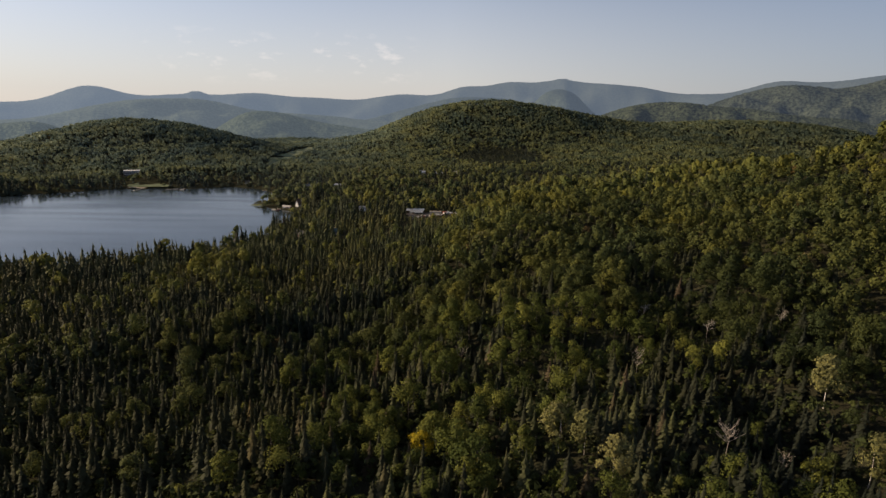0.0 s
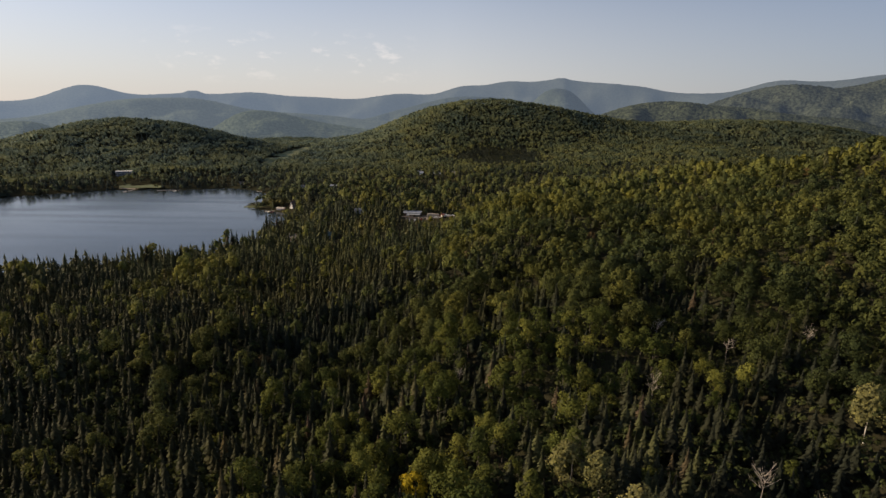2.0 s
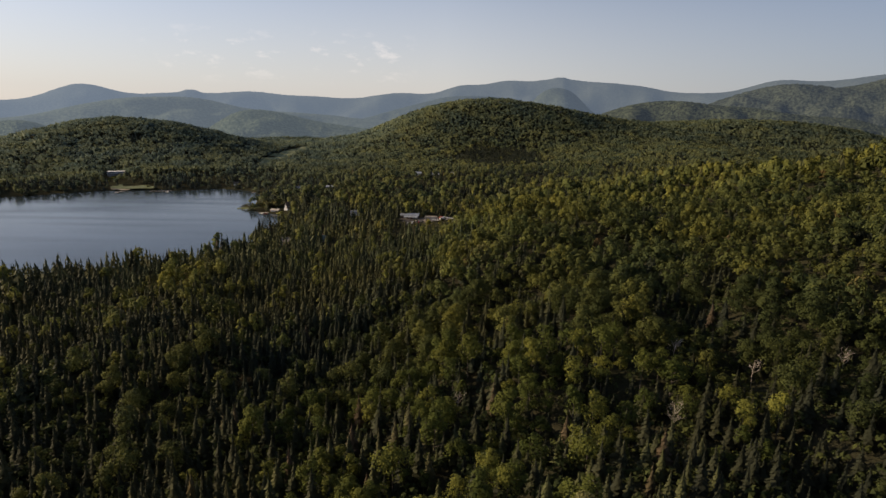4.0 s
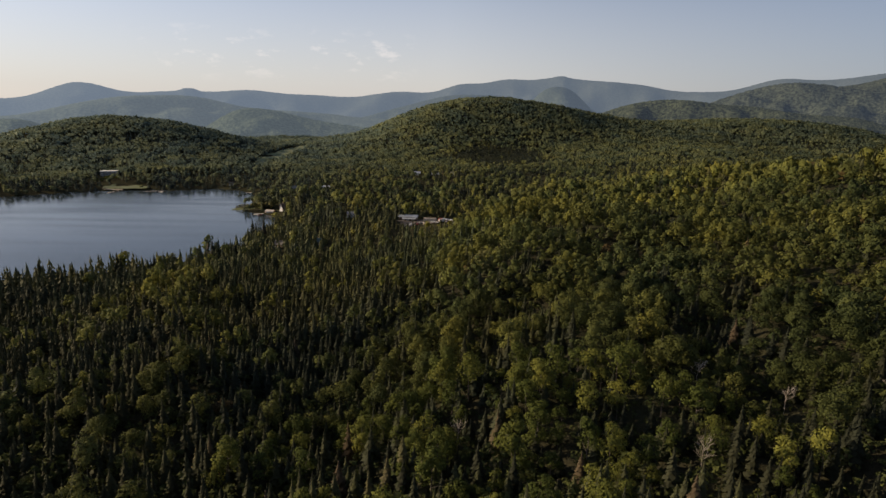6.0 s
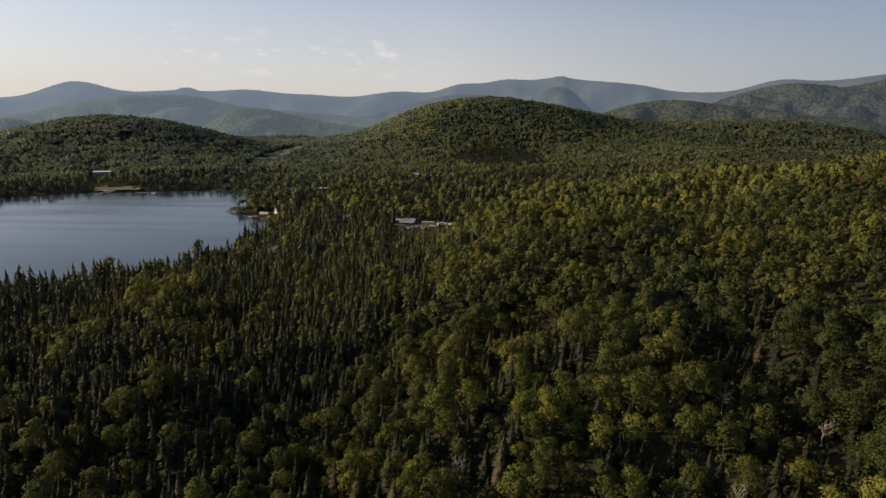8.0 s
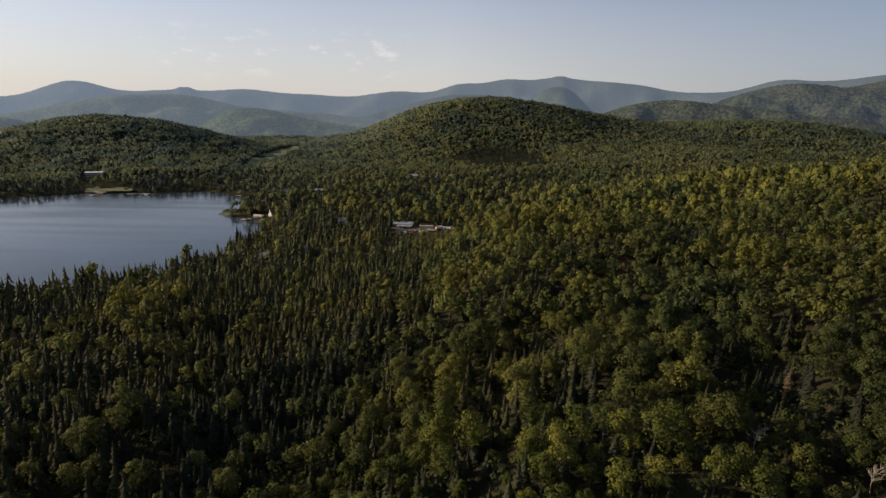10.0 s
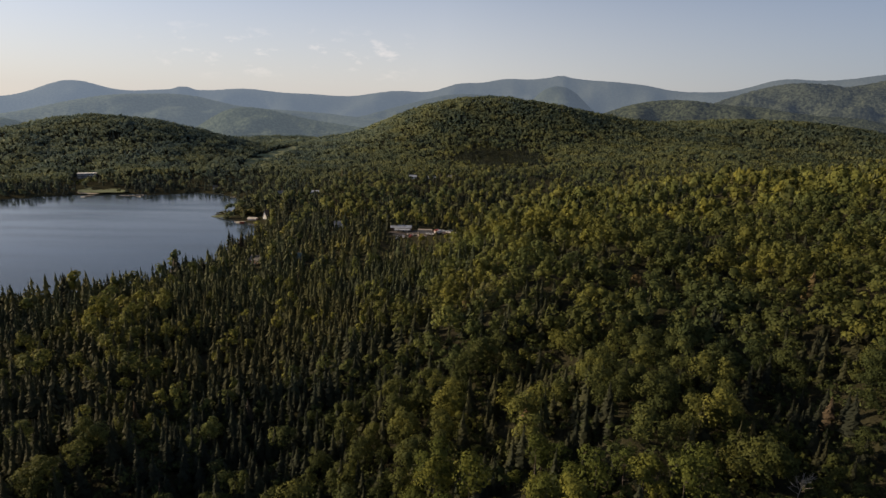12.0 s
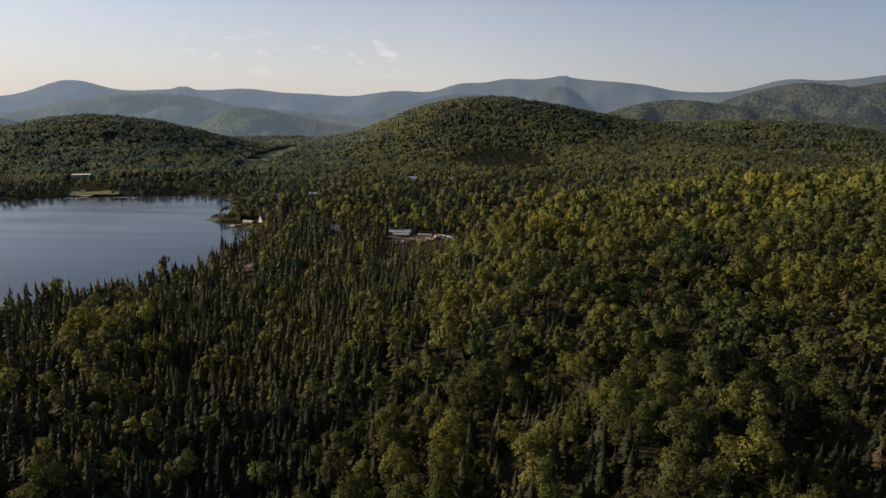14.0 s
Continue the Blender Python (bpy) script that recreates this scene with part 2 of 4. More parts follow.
m_pale = surface("pale_grey_siding", (0.26, 0.29, 0.33), (0.19, 0.21, 0.24), 0.5, 0.7)
m_rubber = surface("rubber", (0.03, 0.03, 0.03), (0.015, 0.015, 0.015), 4.0, 0.8)
m_trim = surface("trim_paint", (0.6, 0.6, 0.58), (0.45, 0.45, 0.43), 2.0, 0.5)
m_glass, _n, _l, _p = material("window_glass")
_p.inputs["Base Color"].default_value = (0.03, 0.035, 0.04, 1)
_p.inputs["Roughness"].default_value = 0.06


# ---- the land ----
# x, y, half-width in x, half-width in y, height
SLOPES = (
    (380, 400, 150, 140, 113.4), (90, 210, 70, 130, 19.7), (200, 300, 110, 110, 47.0), (40, 320, 50, 70, 23.3),
    (-20, 120, 90, 80, 26.1), (-170, 180, 140, 130, 16.2), (250, 600, 130, 120, 35.6), (650, 650, 260, 260, 79.6),
)
HILLS = (
    (150, 60, 130, 90, 23.2), (300, 150, 130, 110, 67.7), (60, 560, 120, 90, 15.8), (-80, 640, 90, 90, 7.0),
    (350, 950, 260, 220, 24.4), (0, 950, 160, 160, 15.8), (-540, 1080, 160, 90, 2.1), (550, 1250, 250, 200, 33.7),
    (30, 230, 40, 50, 21.9), (-75, 310, 80, 80, 13.9), (-8, 142, 22, 26, -7.0), (150, 245, 30, 30, -1.5),
    (290, 540, 60, 50, -7.7), (45, 480, 40, 40, 9.0), (-100, 240, 50, 50, 7.4), (60, 130, 40, 40, 3.4), (88, 126, 16, 26, -8.0),
    (230, 440, 50, 60, 23.4), (100, 165, 30, 30, 0.3),
)
# the spur that runs down from the slope towards the yard, with the hollows beside it
SPURS = (
    (80, 440, 95, 95, 30.2), (260, 400, 65, 91, -11.3), (140, 200, 65, 65, 7.0), (-100, 440, 95, 66, 7.6),
    (40, 260, 45, 63, -6.6), (260, 660, 95, 133, 8.1), (-20, 340, 45, 45, 8.7), (-80, 320, 45, 63, -7.5),
    (140, 420, 45, 45, 11.3), (80, 380, 45, 31, 10.4), (280, 480, 45, 31, -10.3), (80, 260, 45, 31, 5.3),
    (120, 680, 45, 63, 14.8), (260, 520, 45, 31, 9.3), (20, 420, 45, 31, 7.9), (-140, 260, 45, 63, 3.2),
    (320, 740, 95, 66, 9.1), (220, 300, 45, 31, -4.7),
)
# ravines and hollows, set where the camera sees dark: x, y, half-width, half-length, depth
HOLLOWS = (
    (12, 205, 8, 20, 5), (18, 245, 8, 20, 6), (32, 276, 9, 20, 7), (44, 321, 10, 16, 6), (97, 245, 11, 32, 7), (116, 275, 8, 10, 4),
    (37, 238, 10, 20, 8), (49, 194, 9, 8, 6), (128, 398, 10, 18, 6), (63, 400, 9, 22, 6), (91, 163, 10, 18, 5), (60, 131, 12, 8, 4), (150, 450, 9, 18, 5),
)
FAR_HILLS = (
    (-740, 1420, 270, 220, 78),                                   # hill beyond the lake
    (150, 1700, 330, 260, 125),                                   # round hill in the middle
    (-60, 1650, 150, 220, 25),
    (750, 1750, 380, 250, 75),
    (1100, 1700, 250, 260, 45),
    (100, -250, 260, 200, 60),
    (-700, -300, 500, 300, 40),
)
LAKE = ((-2600, 60), (-1200, 220), (-700, 340), (-430, 430), (-330, 455), (-262, 478), (-218, 505), (-188, 565), (-178, 640),
        (-186, 715), (-206, 744), (-268, 776), (-252, 802), (-262, 880), (-288, 926), (-343, 950), (-406, 922), (-478, 910),
        (-520, 894), (-582, 838), (-640, 804), (-800, 780), (-1200, 900), (-2600, 1000))
rng = np.random.default_rng(7)


def waves(x, y, size, seed):
    """Smooth uneven relief between about -1 and 1 (sum of slanted waves)."""
    r = np.random.default_rng(seed)
    out = np.zeros_like(x)
    for k in range(7):
        a, f, ph = r.uniform(0, 6.283), r.uniform(0.6, 1.9) * 6.283 / size, r.uniform(0, 6.283)
        out += np.sin((x * math.cos(a) + y * math.sin(a)) * f + ph + 1.3 * np.sin((y * math.cos(a) - x * math.sin(a)) * f * 0.7 + ph))
    return out / 4.2


def lake_depth(x, y):
    """Metres inside the lake's shore (negative on land)."""
    px, py = np.array(LAKE, float).T
    qx, qy = np.roll(px, -1), np.roll(py, -1)
    best = np.full(x.shape, 1e9)
    inside = np.zeros(x.shape, bool)
    wx, wy = x + 5 * waves(x, y, 60, 3), y + 5 * waves(x, y, 60, 4)
    for ax, ay, bx, by in zip(px, py, qx, qy):
        ex, ey = bx - ax, by - ay
        u = np.clip(((wx - ax) * ex + (wy - ay) * ey) / (ex * ex + ey * ey), 0, 1)
        best = np.minimum(best, np.hypot(wx - ax - u * ex, wy - ay - u * ey))
        cross = ((ay > wy) != (by > wy)) & (wx < (bx - ax) * (wy - ay) / (by - ay + 1e-9) + ax)
        inside ^= cross
    return np.where(inside, best, -best)


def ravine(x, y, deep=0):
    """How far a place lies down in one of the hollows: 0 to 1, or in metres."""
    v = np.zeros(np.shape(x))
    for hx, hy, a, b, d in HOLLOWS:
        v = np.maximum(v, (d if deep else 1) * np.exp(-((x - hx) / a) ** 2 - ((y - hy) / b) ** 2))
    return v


def land(x, y):
    x, y = np.asarray(x, float), np.asarray(y, float)
    z = np.full(x.shape, 5.0)
    for hx, hy, sx, sy, h in SLOPES + HILLS + SPURS + FAR_HILLS:
        z = z + h * np.exp(-((x - hx) / sx) ** 2 - ((y - hy) / sy) ** 2)
    z = z - ravine(x, y, 1)
    z = z + 2.0 * waves(x, y, 90, 11) + 1.6 * waves(x, y, 42, 13) + 5.0 * waves(x, y, 420, 12) * np.clip((np.hypot(x, y) - 500) / 600, 0, 1)
    d = lake_depth(x, y)
    shore = np.clip(-d / 70, 0, 1)
    dry = 0.5 + (np.maximum(z, 1.5) - 0.5) * (shore * shore * (3 - 2 * shore)) + np.minimum(-d, 14) * 0.12
    return np.where(d > 0, -np.minimum(d * 0.25, 5.0), dry)


def land1(x, y):
    return float(land(np.array([x]), np.array([y]))[0])


def mesh_object(name, verts, faces, mat, smooth=False, parent=None, normals=None):
    """verts (n, 3) and faces (m, 3 or 4) as one mesh."""
    me = bpy.data.meshes.new(name)
    verts, faces = np.asarray(verts, np.float32), np.asarray(faces, np.int32)
    k = faces.shape[1]
    me.vertices.add(len(verts))
    me.vertices.foreach_set("co", verts.ravel())
    me.loops.add(faces.size)
    me.loops.foreach_set("vertex_index", faces.ravel())
    me.polygons.add(len(faces))
    me.polygons.foreach_set("loop_start", np.arange(0, faces.size, k, dtype=np.int32))
    me.update(calc_edges=True)
    me.polygons.foreach_set("use_smooth", np.full(len(faces), smooth))
    if normals is not None:
        me.polygons.foreach_set("use_smooth", np.full(len(faces), True))
        me.attributes.new("custom_normal", "FLOAT_VECTOR", "POINT").data.foreach_set("vector", np.asarray(normals, np.float32).ravel())
    me.materials.append(mat)
    ob = new(name, me)
    ob.parent = parent
    return ob


def grid_faces(rows, cols, closed=False):
    i, j = np.meshgrid(np.arange(rows - 1), np.arange(cols if closed else cols - 1), indexing="ij")
    k = (j + 1) % cols
    return np.stack([i * cols + j, i * cols + k, (i + 1) * cols + k, (i + 1) * cols + j], -1).reshape(-1, 4)


ang = np.concatenate([np.linspace(-48, 48, 180), np.linspace(48, 312, 60)[1:-1]])
rad = np.concatenate([[2.0], np.geomspace(20, 4900, 165)])
RR, AA = np.meshgrid(rad, np.radians(ang), indexing="ij")
GX, GY = RR * np.sin(AA), RR * np.cos(AA)
ground = mesh_object("ground", np.stack([GX, GY, land(GX, GY)], -1).reshape(-1, 3), grid_faces(len(rad), len(ang), True)[:, ::-1], m_ground, True)
tagged(ground, "dark forest floor rolling down to the lake", "ground", kind="structure")

lx = np.linspace(-2600, -150, 60)
ly = np.linspace(40, 1040, 40)
LX, LY = np.meshgrid(lx, ly, indexing="ij")
lake = mesh_object("water", np.stack([LX, LY, 0 * LX], -1).reshape(-1, 3), grid_faces(60, 40)[:, ::-1], m_water, True)
tagged(lake, "calm grey-blue lake with faint wind streaks", "lake", kind="structure")


def ridge(name, label, radius, depth, floor, bumps, mat, seed, rows=28, crowns=0.0006, relief=0.13, span=(-0.86, 0.86)):
    """A wooded ridge far off: crest heights in degrees as the camera sees them, on a ring round its path, falling off
    before and behind.
    """
    az = np.linspace(*span, int(420 * (span[1] - span[0]) / 1.6) + 60)
    rr = np.linspace(-1.6, 1.2, rows)
    el = np.full(az.shape, floor)
    for c, w, h in bumps:
        el = el + h * np.exp(-((az - c) / w) ** 2)
    crest = 128 + radius * np.tan(np.radians(el))
    R, A = np.meshgrid(rr, az, indexing="ij")
    dist = radius + R * depth
    th = np.arctan(A)
    x, y = dist * np.sin(th), 90 + dist * np.cos(th)
    z = crest[None, :] * np.exp(-np.abs(R) ** 1.7 * (1.1 + 0.5 * waves(x, y, depth * 1.1, seed)))
    near = np.clip(1 - np.exp(-(R / 0.35) ** 2), 0, 1)
    z = z + near * relief * (waves(x, y, depth * 0.9, seed + 1) + 0.3 * waves(x, y, depth * 0.4, seed + 2)) * crest[None, :]
    r = np.random.default_rng(seed)
    z = z + r.uniform(-1, 1, z.shape) * radius * crowns
    z = z - 30 * np.clip(np.abs(R) - 0.3, 0, 1)
    z[0] = z[-1] = -20
    ob = mesh_object(name, np.stack([x, y, z], -1).reshape(-1, 3), grid_faces(len(rr), len(az))[:, ::-1], mat, True)
    return tagged(ob, label, "mountain", kind="structure")


# the second colour is the haze that each ridge emits, painted in
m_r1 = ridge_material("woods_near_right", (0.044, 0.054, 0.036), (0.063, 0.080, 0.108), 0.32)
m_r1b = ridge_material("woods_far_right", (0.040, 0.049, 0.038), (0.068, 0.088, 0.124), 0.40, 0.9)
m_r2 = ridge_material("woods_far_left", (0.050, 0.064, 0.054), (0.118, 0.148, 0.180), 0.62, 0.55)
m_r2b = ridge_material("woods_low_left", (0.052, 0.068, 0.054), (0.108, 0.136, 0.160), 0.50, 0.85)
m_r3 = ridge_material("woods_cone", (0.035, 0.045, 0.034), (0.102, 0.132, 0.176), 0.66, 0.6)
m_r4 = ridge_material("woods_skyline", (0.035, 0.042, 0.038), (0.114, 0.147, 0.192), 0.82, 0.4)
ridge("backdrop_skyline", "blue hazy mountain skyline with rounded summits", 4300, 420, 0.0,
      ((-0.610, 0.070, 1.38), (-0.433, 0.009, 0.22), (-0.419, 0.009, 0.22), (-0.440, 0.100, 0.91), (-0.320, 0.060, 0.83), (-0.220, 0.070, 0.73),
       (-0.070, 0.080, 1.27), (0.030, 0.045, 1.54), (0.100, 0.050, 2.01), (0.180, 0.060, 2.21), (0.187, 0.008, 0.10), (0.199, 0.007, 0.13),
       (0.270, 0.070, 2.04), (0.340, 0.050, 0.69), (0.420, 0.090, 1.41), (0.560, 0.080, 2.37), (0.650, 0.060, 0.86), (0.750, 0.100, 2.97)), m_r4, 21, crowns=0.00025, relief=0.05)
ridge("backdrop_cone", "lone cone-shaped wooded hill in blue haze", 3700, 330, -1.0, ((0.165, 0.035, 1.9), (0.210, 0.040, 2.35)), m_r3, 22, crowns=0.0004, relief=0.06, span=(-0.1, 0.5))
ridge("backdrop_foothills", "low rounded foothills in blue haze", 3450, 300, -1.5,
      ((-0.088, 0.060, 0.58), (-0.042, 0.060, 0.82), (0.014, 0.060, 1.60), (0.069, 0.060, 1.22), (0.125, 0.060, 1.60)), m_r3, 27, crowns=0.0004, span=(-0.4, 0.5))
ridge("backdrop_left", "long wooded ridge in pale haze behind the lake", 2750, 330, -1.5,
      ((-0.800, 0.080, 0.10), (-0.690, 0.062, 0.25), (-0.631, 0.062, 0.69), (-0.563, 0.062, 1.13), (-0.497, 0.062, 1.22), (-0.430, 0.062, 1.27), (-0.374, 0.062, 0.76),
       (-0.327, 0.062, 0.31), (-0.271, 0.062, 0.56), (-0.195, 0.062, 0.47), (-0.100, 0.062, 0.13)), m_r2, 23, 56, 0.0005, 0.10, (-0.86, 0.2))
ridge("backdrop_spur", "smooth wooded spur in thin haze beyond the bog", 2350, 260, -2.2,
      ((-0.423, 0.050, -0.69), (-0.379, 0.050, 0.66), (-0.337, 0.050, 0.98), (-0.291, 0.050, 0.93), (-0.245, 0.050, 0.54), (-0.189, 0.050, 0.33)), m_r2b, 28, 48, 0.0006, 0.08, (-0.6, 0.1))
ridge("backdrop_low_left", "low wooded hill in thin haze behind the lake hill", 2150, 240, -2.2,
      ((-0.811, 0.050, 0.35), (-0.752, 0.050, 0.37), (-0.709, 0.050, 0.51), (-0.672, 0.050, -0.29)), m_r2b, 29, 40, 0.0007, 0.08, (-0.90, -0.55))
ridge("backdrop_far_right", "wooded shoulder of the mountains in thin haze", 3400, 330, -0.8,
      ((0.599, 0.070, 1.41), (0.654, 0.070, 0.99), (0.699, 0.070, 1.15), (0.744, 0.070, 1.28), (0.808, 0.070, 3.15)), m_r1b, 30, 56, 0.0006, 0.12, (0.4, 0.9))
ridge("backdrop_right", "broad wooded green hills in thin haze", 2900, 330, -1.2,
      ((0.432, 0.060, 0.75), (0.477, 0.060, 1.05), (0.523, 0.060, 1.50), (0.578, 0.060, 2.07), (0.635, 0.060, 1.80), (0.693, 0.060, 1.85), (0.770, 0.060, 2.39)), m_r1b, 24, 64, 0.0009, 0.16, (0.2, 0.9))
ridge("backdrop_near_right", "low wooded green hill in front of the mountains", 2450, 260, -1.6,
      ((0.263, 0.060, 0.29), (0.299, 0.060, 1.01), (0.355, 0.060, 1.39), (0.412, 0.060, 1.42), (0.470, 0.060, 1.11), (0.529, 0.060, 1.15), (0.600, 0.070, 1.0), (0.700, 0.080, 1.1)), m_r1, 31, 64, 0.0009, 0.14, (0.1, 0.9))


# ---- building helpers ----
def part(name, bm, mat, parent, label=""):
    me = bpy.data.meshes.new(name)
    bm.to_mesh(me)
    bm.free()
    me.materials.append(mat)
    ob = new(name, me)
    ob.parent = parent
    if label:
        ob["label"] = label
    return ob


def thing(name, x, y, z, turn, label, category, group="", size=1.0):
    ob = new(name)
    ob.matrix_world = pose(x, y, z, 0, 0, turn) @ Matrix.Scale(size, 4)
    return tagged(ob, label, category, group)


def add_box(bm, sx, sy, sz, cx=0, cy=0, cz=0, bevel=0.0, m=None):
    mat = Matrix.Translation((cx, cy, cz)) @ (m or Matrix()) @ Matrix.Diagonal((sx, sy, sz, 1))
    vs = bmesh.ops.create_cube(bm, size=1.0, matrix=mat)["verts"]
    if bevel:
        es = list({e for v in vs for e in v.link_edges})
        bmesh.ops.bevel(bm, geom=es, offset=bevel, segments=1, affect="EDGES")
    return bm


def box(*a, **k):
    return add_box(bmesh.new(), *a, **k)


def rod(r0, r1, p, q, sides=8, bm=None):
    bm = bm or bmesh.new()
    p, q = Vector(p), Vector(q)
    d = q - p
    m = Matrix.Translation((p + q) / 2) @ d.to_track_quat("Z", "Y").to_matrix().to_4x4()
    bmesh.ops.create_cone(bm, cap_ends=True, segments=sides, radius1=r0, radius2=r1, depth=d.length, matrix=m)
    return bm


def gable_walls(w, l, h, rise):
    """Walls of a house, w wide (x), l deep (y), with gables at the x ends."""
    bm = bmesh.new()
    sec = [(-l / 2, 0), (l / 2, 0), (l / 2, h), (0, h + rise), (-l / 2, h)]
    a = [bm.verts.new((-w / 2, y, z)) for y, z in sec]
    b = [bm.verts.new((w / 2, y, z)) for y, z in sec]
    bm.faces.new(a[::-1]), bm.faces.new(b)
    for i in range(5):
        bm.faces.new((a[i], a[(i + 1) % 5], b[(i + 1) % 5], b[i]))
    return bm


def roof_slab(w, l, h, rise, side, over=0.5, thick=0.16):
    run = l / 2 + over
    tilt = math.atan2(rise, l / 2)
    length = run / math.cos(tilt)
    m = Matrix.Rotation(-side * tilt, 4, "X")
    cy, cz = side * run / 2, h + rise - math.tan(tilt) * run / 2 + thick * 0.6
    return box(w + 2 * over, length, thick, 0, cy, cz, 0.0, m)


def add_window(parent, x, y, z, w, h, out):
    f = part("window", box(w + 0.2, 0.10, h + 0.2, x, y + out * 0.03, z), m_trim, parent, "pale painted window frame")
    part("pane", box(w, 0.06, h, x, y + out * 0.075, z), m_glass, f, "dark glass pane")
    return f


def house(x, y, turn, w, l, h, rise, wall, roof, label, windows=3, storeys=1, chimney=True, name="house", group="lakeside houses"):
    z = land1(x, y) - 0.2
    t = thing(name, x, y, z, turn, label, "house", group)
    part("wall", gable_walls(w, l, h, rise), wall, t)
    part("foundation", box(w + 0.1, l + 0.1, 1.2, 0, 0, -0.45), m_greyw, t, "grey concrete footing")
    r = part("roof", roof_slab(w, l, h, rise, -1), roof, t)
    part("roof", roof_slab(w, l, h, rise, 1), roof, t)
    if chimney:
        part("chimney", box(0.7, 0.7, 1.8, w * 0.22, 0.6, h + rise + 0.2, 0.04), m_brown, r, "brick chimney stack")
    for s in range(storeys):
        zz = 1.5 + s * 2.7
        for i in range(windows):
            add_window(t, -w / 2 + w * (i + 0.6) / (windows + 0.2), -l / 2, zz, 1.1, 1.2, -1)
    d = part("door", box(0.95, 0.1, 2.05, w * 0.5 - 0.9, -l / 2 - 0.03, 1.05), m_brown, t, "dark wooden door")
    part("handle", box(0.06, 0.08, 0.16, w * 0.5 - 1.2, -l / 2 - 0.1, 1.05), m_trim, d)
    return t


# ---- clearings, some lengthened towards the camera to show the houses: x, y, half-width, half-depth ----
CLEAR = ((-3, 606, 43, 31), (-196, 738, 11, 15), (-262, 780, 30, 18), (-91, 640, 10, 22), (-107, 539, 4, 5), (-137, 538, 5, 9), (-41, 968, 9, 26), (-12, 972, 10, 27),
         (16, 974, 8, 27), (-205, 852, 6, 24), (-192, 740, 9, 15), (-550, 1018, 22, 20), (-480, 933, 37, 22), (-534, 988, 21, 34),
         (-360, 1380, 26, 220), (-350, 1190, 15, 60), (-330, 955, 7, 22), (-205, 760, 14, 16), (-164, 868, 8, 20))


def is_open(x, y):
    o = np.zeros(np.shape(x), bool)
    wx, wy = x + 3 * waves(x, y, 40, 31), y + 3 * waves(x, y, 40, 32)
    for cx, cy, a, b in CLEAR:
        o |= ((wx - cx) / a) ** 2 + ((wy - cy) / b) ** 2 < 1
    return o


# singled-out trees of the near slope: x, y, size
BIRCHES = ((29, 134, 1.0), (35, 132, 0.9), (38, 118, 0.95), (102, 125, 1.0), (118, 128, 1.05), (125, 120, 0.95), (107, 152, 1.15))
GOLDEN = (-6, 140)
SNAGS = ((69, 129, 1.2), (86, 133, 0.75), (63, 179, 0.9), (76, 214, 0.85), (96, 203, 0.85), (6, 205, 0.85), (118, 196, 0.8))


# ---- trees ----
def sprays(c, nrm, size, r):
    """Leaf sprays: one uneven leaf face each, at c, facing nrm."""
    n = len(c)
    nrm = nrm / (np.linalg.norm(nrm, axis=1, keepdims=True) + 1e-9)
    t = np.cross(nrm, r.normal(size=(n, 3)))
    t /= np.linalg.norm(t, axis=1, keepdims=True) + 1e-9
    b = np.cross(nrm, t)
    s = (size * r.uniform(0.6, 1.35, n))[:, None]
    k = r.uniform(0.55, 1.0, (n, 1))
    v = np.stack([c + t * s, c - t * s * 0.6 + b * s * k, c - t * s * 0.5 - b * s * k], 1)
    return v.reshape(-1, 3), np.arange(n * 3).reshape(-1, 3)


def facing(v, f, n):
    """Turns each face to the side on which its soft normal lies."""
    g = np.cross(v[f[:, 2]] - v[f[:, 0]], v[f[:, -1]] - v[f[:, 1]])
    back = (g * n[f[:, 0]]).sum(1) < 0
    f = f.copy()
    f[back] = f[back][:, ::-1]
    return v, f, n


def crown_broad(count, size, r, height=13.0, radius=3.6, low=0.32, lobes=10, sparse=1.0, rough=0.42, whole=0.45, spread=1.0):
    """A billowing crown of leaf sprays on a cluster of boughs."""
    cz, hz = height * (1 + low) / 2, height * (1 - low) / 2
    d = r.normal(size=(lobes, 3))
    d[:, 2] = np.abs(d[:, 2]) * 0.95 - 0.42
    d /= np.linalg.norm(d, axis=1, keepdims=True)
    lr = r.uniform(0.30, 0.56, lobes) * radius * (1.9 - 0.9 * spread)
    lc = d * np.array([radius, radius, hz]) * r.uniform(0.40, 0.88, (lobes, 1)) * spread + r.normal(size=3) * np.array([0.10, 0.10, 0.05]) * radius
    lc[0], lr[0] = (0, 0, hz * 0.62), radius * 0.45
    pick = r.integers(0, lobes, count)
    q = r.normal(size=(count, 3))
    q[:, 2] += 0.45
    q /= np.linalg.norm(q, axis=1, keepdims=True)
    c = lc[pick] + q * lr[pick, None] * np.array([1, 1, 0.85]) * r.uniform(0.72, 1.08, (count, 1)) * sparse
    nrm = q + 0.25 * c / radius + r.normal(size=(count, 3)) * rough
    c[:, 2] += cz
    soft = (1.2 - whole) * q + whole * c / np.array([radius, radius, hz]) + 0.55 * (nrm - q) + np.array([0, 0, 0.1])
    soft[:, 2] -= whole * cz / hz
    soft /= np.linalg.norm(soft, axis=1, keepdims=True)
    v, f = sprays(c, nrm, np.full(count, size), r)
    return facing(v, f, np.repeat(soft, 3, axis=0))


